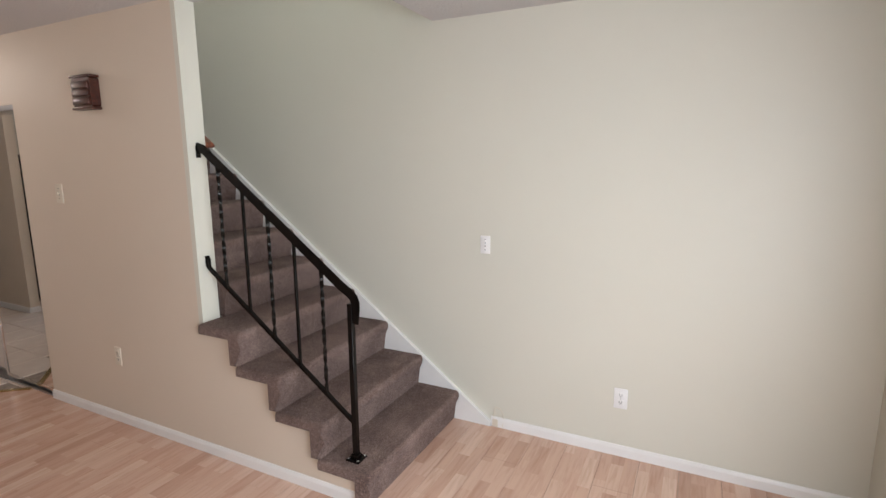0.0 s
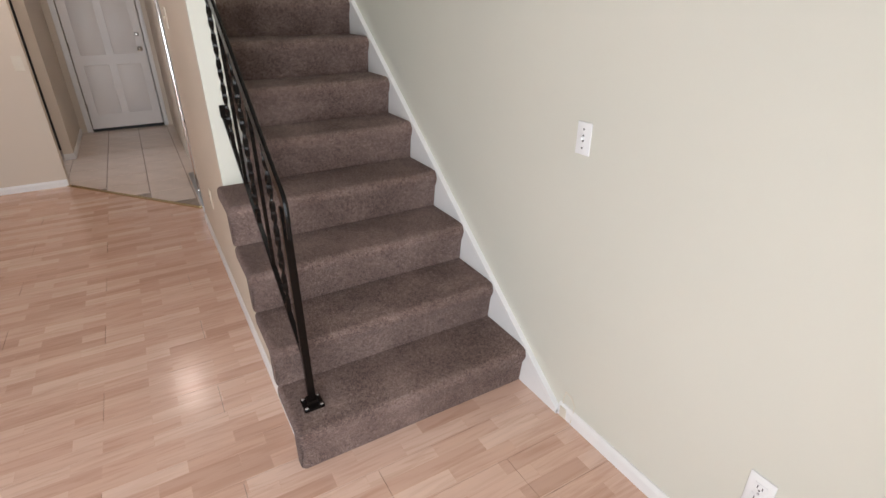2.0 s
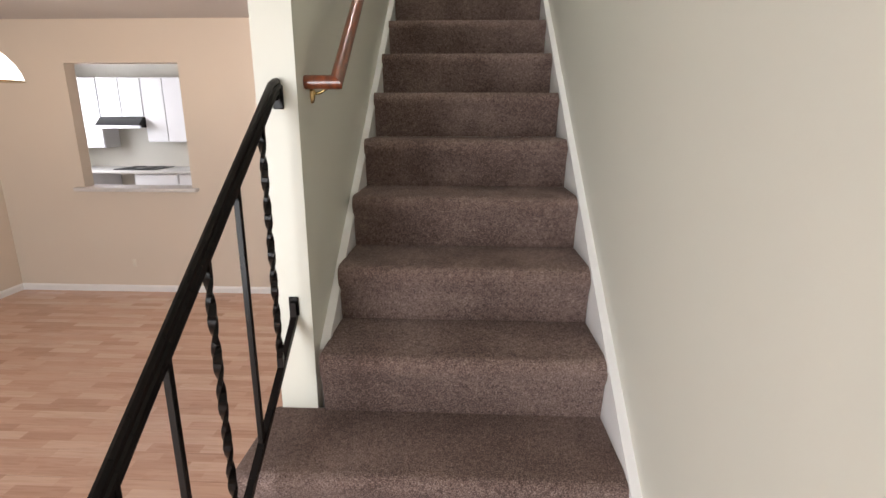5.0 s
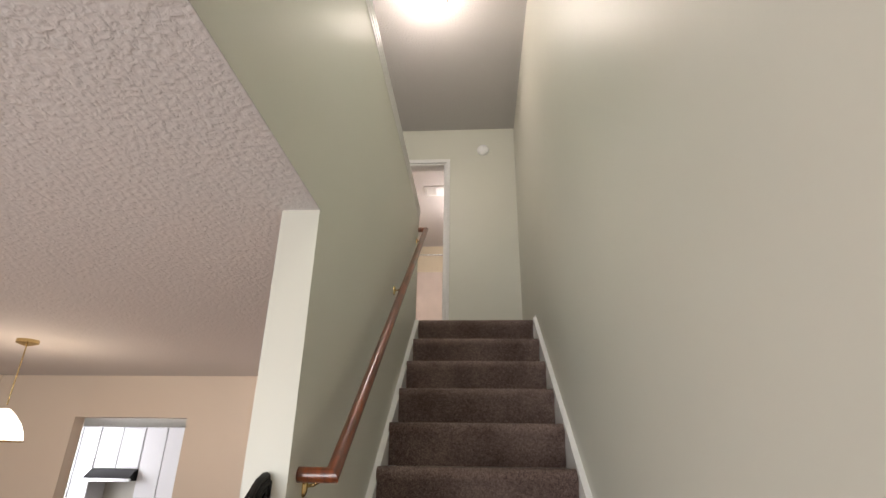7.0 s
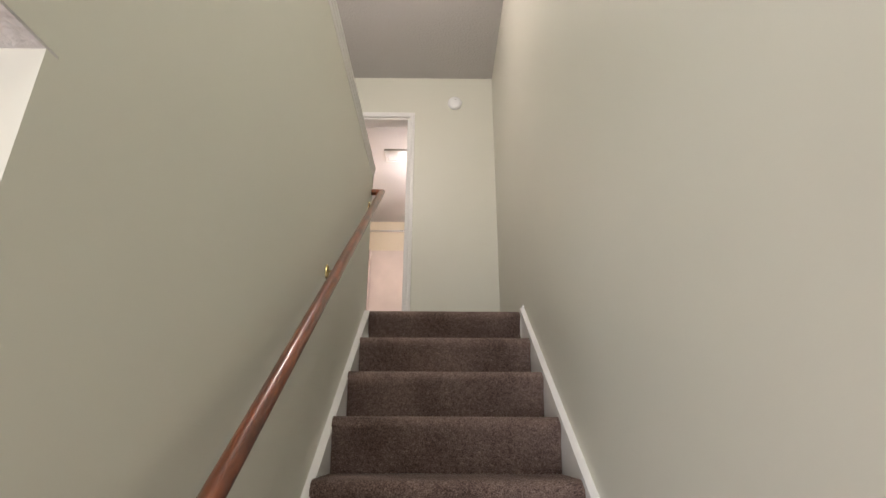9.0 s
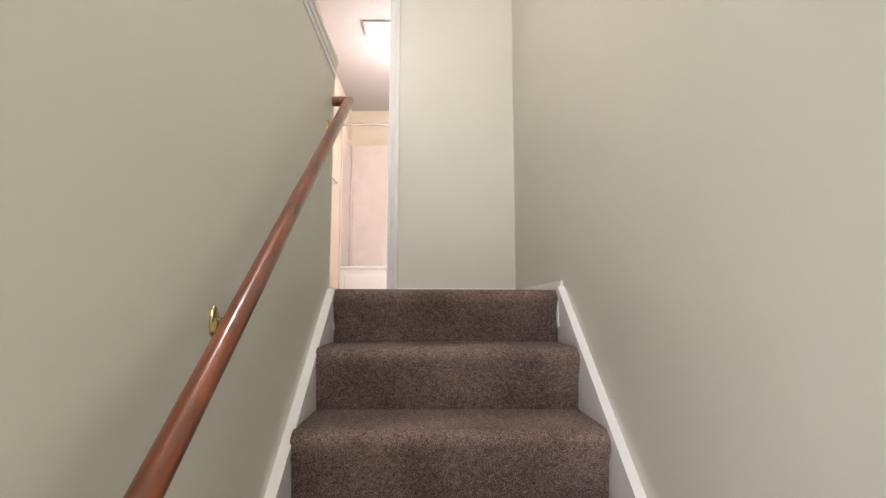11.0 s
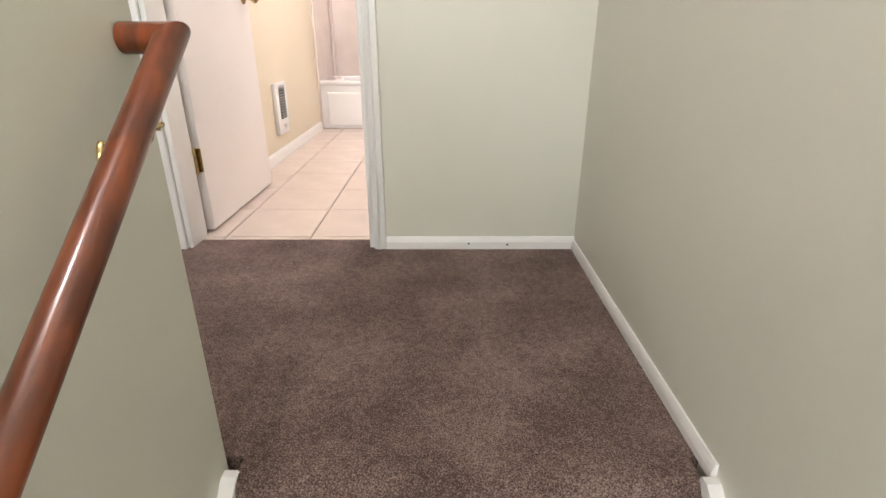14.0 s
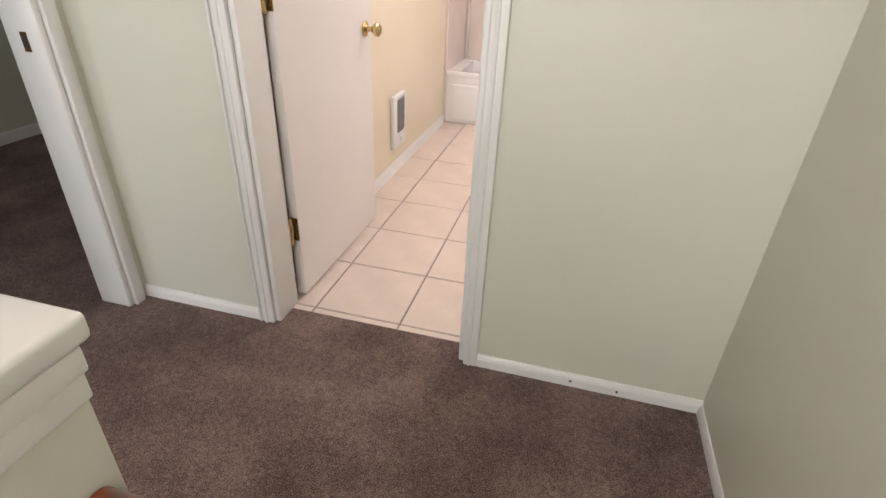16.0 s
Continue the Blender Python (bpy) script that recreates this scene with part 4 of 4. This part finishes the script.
def range_hood():
    t = thing("range_hood", (-5.30, CF, 1.452), "black range hood with a steel lip under the cabinet", "range hood")
    bm = bmesh.new()
    prism(bm, [(0.33, 0), (-0.14, 0), (-0.14, 0.035), (-0.02, 0.135), (0.33, 0.135)], 0, 0.59, "x")
    part("body", bm, BLACKAPP, t)
    bm = bmesh.new()
    rounded(bm, -0.002, 0.625, -0.16, -0.135, -0.008, 0.03, 0.003, 1)
    part("lip", bm, STEEL, t, "brushed steel front lip")


range_hood()


def base_cabinets():
    for i, (a, b) in enumerate(((-5.80, -5.37), (-4.78, -4.19), (-4.18, -3.59), (-3.58, -3.0))):
        t = thing("base_cabinet", (a, 6.22, 0), "white painted kitchen base cabinet below the counter", "cabinet", "kitchen base cabinets")
        bm = bmesh.new()
        box(bm, 0, b - a, 0.02, 0.6, 0.09, 0.87)
        box(bm, 0, b - a, 0.08, 0.6, 0.0, 0.09)
        part("body", bm, CABINET, t)
        bm = bmesh.new()
        rounded(bm, 0.006, b - a - 0.006, 0, 0.018, 0.10, 0.69, 0.003, 1)
        part("door", bm, CABINET, t)
        bm = bmesh.new()
        rounded(bm, 0.006, b - a - 0.006, 0, 0.018, 0.70, 0.86, 0.003, 1)
        part("drawer", bm, CABINET, t)
    bm = bmesh.new()
    rounded(bm, -5.82, -2.98, 6.19, 6.83, 0.872, 0.908, 0.006, 2)
    o = new("kitchen_worktop", finish("kitchen_worktop", bm, COUNTER, True))
    tagged(o, "pale speckled laminate kitchen worktop", "worktop")
    t = thing("cooktop", (-4.80, 6.5, 0.909), "black cooktop set in the pale worktop", "cooktop")
    bm = bmesh.new()
    rounded(bm, -0.28, 0.28, -0.24, 0.24, 0, 0.012, 0.004, 1)
    part("surface", bm, BLACKAPP, t)
    for dx in (-0.14, 0.14):
        for dy in (-0.11, 0.11):
            bm = bmesh.new()
            lathe(bm, [(0.085, 0.010), (0.085, 0.018), (0.02, 0.018)], (dx, dy, 0), "z", 20)
            part("burner", bm, DARK, t)


base_cabinets()


def fridge():
    t = thing("refrigerator", (-2.76, 5.42, 0), "tall black refrigerator standing at the kitchen opening", "refrigerator")
    bm = bmesh.new()
    rounded(bm, 0, 0.72, 0.06, 0.70, 0.02, 1.70, 0.008, 2)
    part("body", bm, BLACKAPP, t)
    for z0, z1 in ((0.06, 1.12), (1.13, 1.69)):
        bm = bmesh.new()
        rounded(bm, 0.0, 0.72, 0.0, 0.057, z0, z1, 0.012, 2)
        d = part("door", bm, BLACKAPP, t)
        bm = bmesh.new()
        rounded(bm, 0.04, 0.06, -0.04, -0.02, z0 + 0.1, z1 - 0.1, 0.006, 2)
        part("handle", bm, BLACKAPP, d)


fridge()


# ---- glass door behind the walk ----
def sliding_door():
    t = thing("sliding_glass_door", (-2.3, SOUTH, 0), "white framed sliding glass door to the daylight", "glass door")
    off = Vector((2.3, -SOUTH, 0))
    bm = bmesh.new()
    for b in ((-3.35, -3.30, SOUTH - 0.1, SOUTH - 0.005, 0, 2.08), (-1.30, -1.25, SOUTH - 0.1, SOUTH - 0.005, 0, 2.08), (-3.30, -1.30, SOUTH - 0.1, SOUTH - 0.005, 2.03, 2.08), (-3.30, -1.30, SOUTH - 0.1, SOUTH - 0.005, 0, 0.04)):
        box(bm, *b)
    part("frame", bm, WHITE, t).location = off
    for a, b, y in ((-3.30, -2.28, SOUTH - 0.05), (-2.32, -1.30, SOUTH - 0.085)):
        bm = bmesh.new()
        for q in ((a, a + 0.05, y, y + 0.03, 0.04, 2.03), (b - 0.05, b, y, y + 0.03, 0.04, 2.03), (a + 0.05, b - 0.05, y, y + 0.03, 1.98, 2.03), (a + 0.05, b - 0.05, y, y + 0.03, 0.04, 0.10)):
            box(bm, *q)
        s = part("sash", bm, WHITE, t)
        s.location = off
        bm = bmesh.new()
        box(bm, a + 0.05, b - 0.05, y + 0.012, y + 0.018, 0.10, 1.98)
        g = part("pane", bm, PANE, s)
        g.visible_shadow = False
    bm = bmesh.new()
    box(bm, -30, 30, -40, SOUTH - W - 0.01, -0.32, -0.30)
    o = new("ground", finish("ground", bm, OUTSIDE))
    tagged(o, "grass outside the glass door", kind="structure")


sliding_door()


# ---- transition strip between laminate and entry tiles ----
SA, SB = Vector((NE, DIN - 0.005)), Vector((XF, 2.93))
bm = bmesh.new()
d = (SB - SA).normalized()
nrm = Vector((-d.y, d.x)) * 0.017
prism(bm, [tuple(SA + nrm), tuple(SB + nrm), tuple(SB - nrm), tuple(SA - nrm)], -0.001, 0.006, "z")
tagged(new("trim", finish("trim", bm, BRASS)), "thin golden metal strip between laminate and tiles", kind="structure")

# ---- floor pieces ----
floor = new("floor")
tagged(floor, "honey maple laminate floor with a satin sheen", kind="structure")
BW, BL, GAP = 0.1935, 1.29, 0.0008


def clipped(x0, x1, y0, y1):
    """Keeps the laminate on its side of the diagonal strip; returns an outline."""
    pts = [(x0, y0), (x1, y0), (x1, y1), (x0, y1)]
    k = (SB.y - SA.y) / (SB.x - SA.x)
    side = lambda p: p[1] - (SA.y + k * (p[0] - SA.x))
    out = []
    for i, p in enumerate(pts):
        q = pts[(i + 1) % len(pts)]
        a, b = side(p), side(q)
        if a <= 0:
            out.append(p)
        if a * b < 0:
            s = a / (a - b)
            out.append((p[0] + s * (q[0] - p[0]), p[1] + s * (q[1] - p[1])))
    return out


whole = {}
row = 0
y = SOUTH
rng = random.Random(4)
while y < DIN:
    y1 = min(y + BW, DIN)
    x = WEST - (row * 0.43) % BL
    while x < 0:
        a, b = max(x, WEST), min(x + BL, 0.0)
        if b - a > 0.01:
            need = b > SA.x and y1 > SB.y
            out = clipped(a + GAP, b - GAP, y + GAP, y1 - GAP) if need else None
            if need and len(out) < 3:
                x += BL
                continue
            key = (round(b - a, 3), round(y1 - y, 3))
            if need or key not in whole:
                bm = bmesh.new()
                poly = [(u - a, v - y) for u, v in out] if need else [(GAP, GAP), (b - a - GAP, GAP), (b - a - GAP, y1 - y - GAP), (GAP, y1 - y - GAP)]
                prism(bm, poly, -0.010, 0.0, "z")
                me = finish("floorboard", bm, LAM)
                if not need:
                    whole[key] = me
            else:
                me = whole[key]
            o = new("floorboard", me)
            o.location = (a, y, 0)
            o.parent = floor
        x += BL
    y += BW
    row += 1


def tile_floor(name, x0, x1, y0, y1, z, s, ox, oy, label, keep=None):
    root = new(name)
    tagged(root, label, kind="structure")
    g = 0.0035
    cache = {}
    i0, i1 = math.floor((x0 - ox) / s), math.ceil((x1 - ox) / s)
    j0, j1 = math.floor((y0 - oy) / s), math.ceil((y1 - oy) / s)
    for i in range(i0, i1):
        for j in range(j0, j1):
            a, b = max(x0, ox + i * s + g), min(x1, ox + (i + 1) * s - g)
            c, d = max(y0, oy + j * s + g), min(y1, oy + (j + 1) * s - g)
            if b - a < 0.01 or d - c < 0.01 or (keep and not keep(a, b, c, d)):
                continue
            key = (round(b - a, 3), round(d - c, 3))
            if key not in cache:
                bm = bmesh.new()
                vs, fs = box(bm, 0, b - a, 0, d - c, -0.009, 0.0)
                es = list(fs[1].edges)
                bmesh.ops.bevel(bm, geom=es, offset=0.0015, segments=1, affect="EDGES")
                cache[key] = finish("tile", bm, TILE)
            o = new("tile", cache[key])
            o.location = (a, c, z)
            o.parent = root


tile_floor("floor_bathroom", -1.485, 0, LAND + 0.085, 6.97, TOP + 0.002, 0.327, -0.979, 4.786, "cream glazed square bathroom floor tiles with dark grout")
tile_floor("floor_entry", -1.95, XF + 0.075, 2.88, HALL_Y, -0.003, 0.331, XF - 0.01, 2.9, "beige glazed square entry floor tiles", keep=lambda a, b, c, d: d > SA.y + (SB.y - SA.y) / (SB.x - SA.x) * (a - SA.x) - 0.0)
tile_floor("floor_kitchen", -6.28, -1.955, DIN + W, 6.83, -0.003, 0.331, -1.95, 4.26, "beige glazed square kitchen floor tiles")
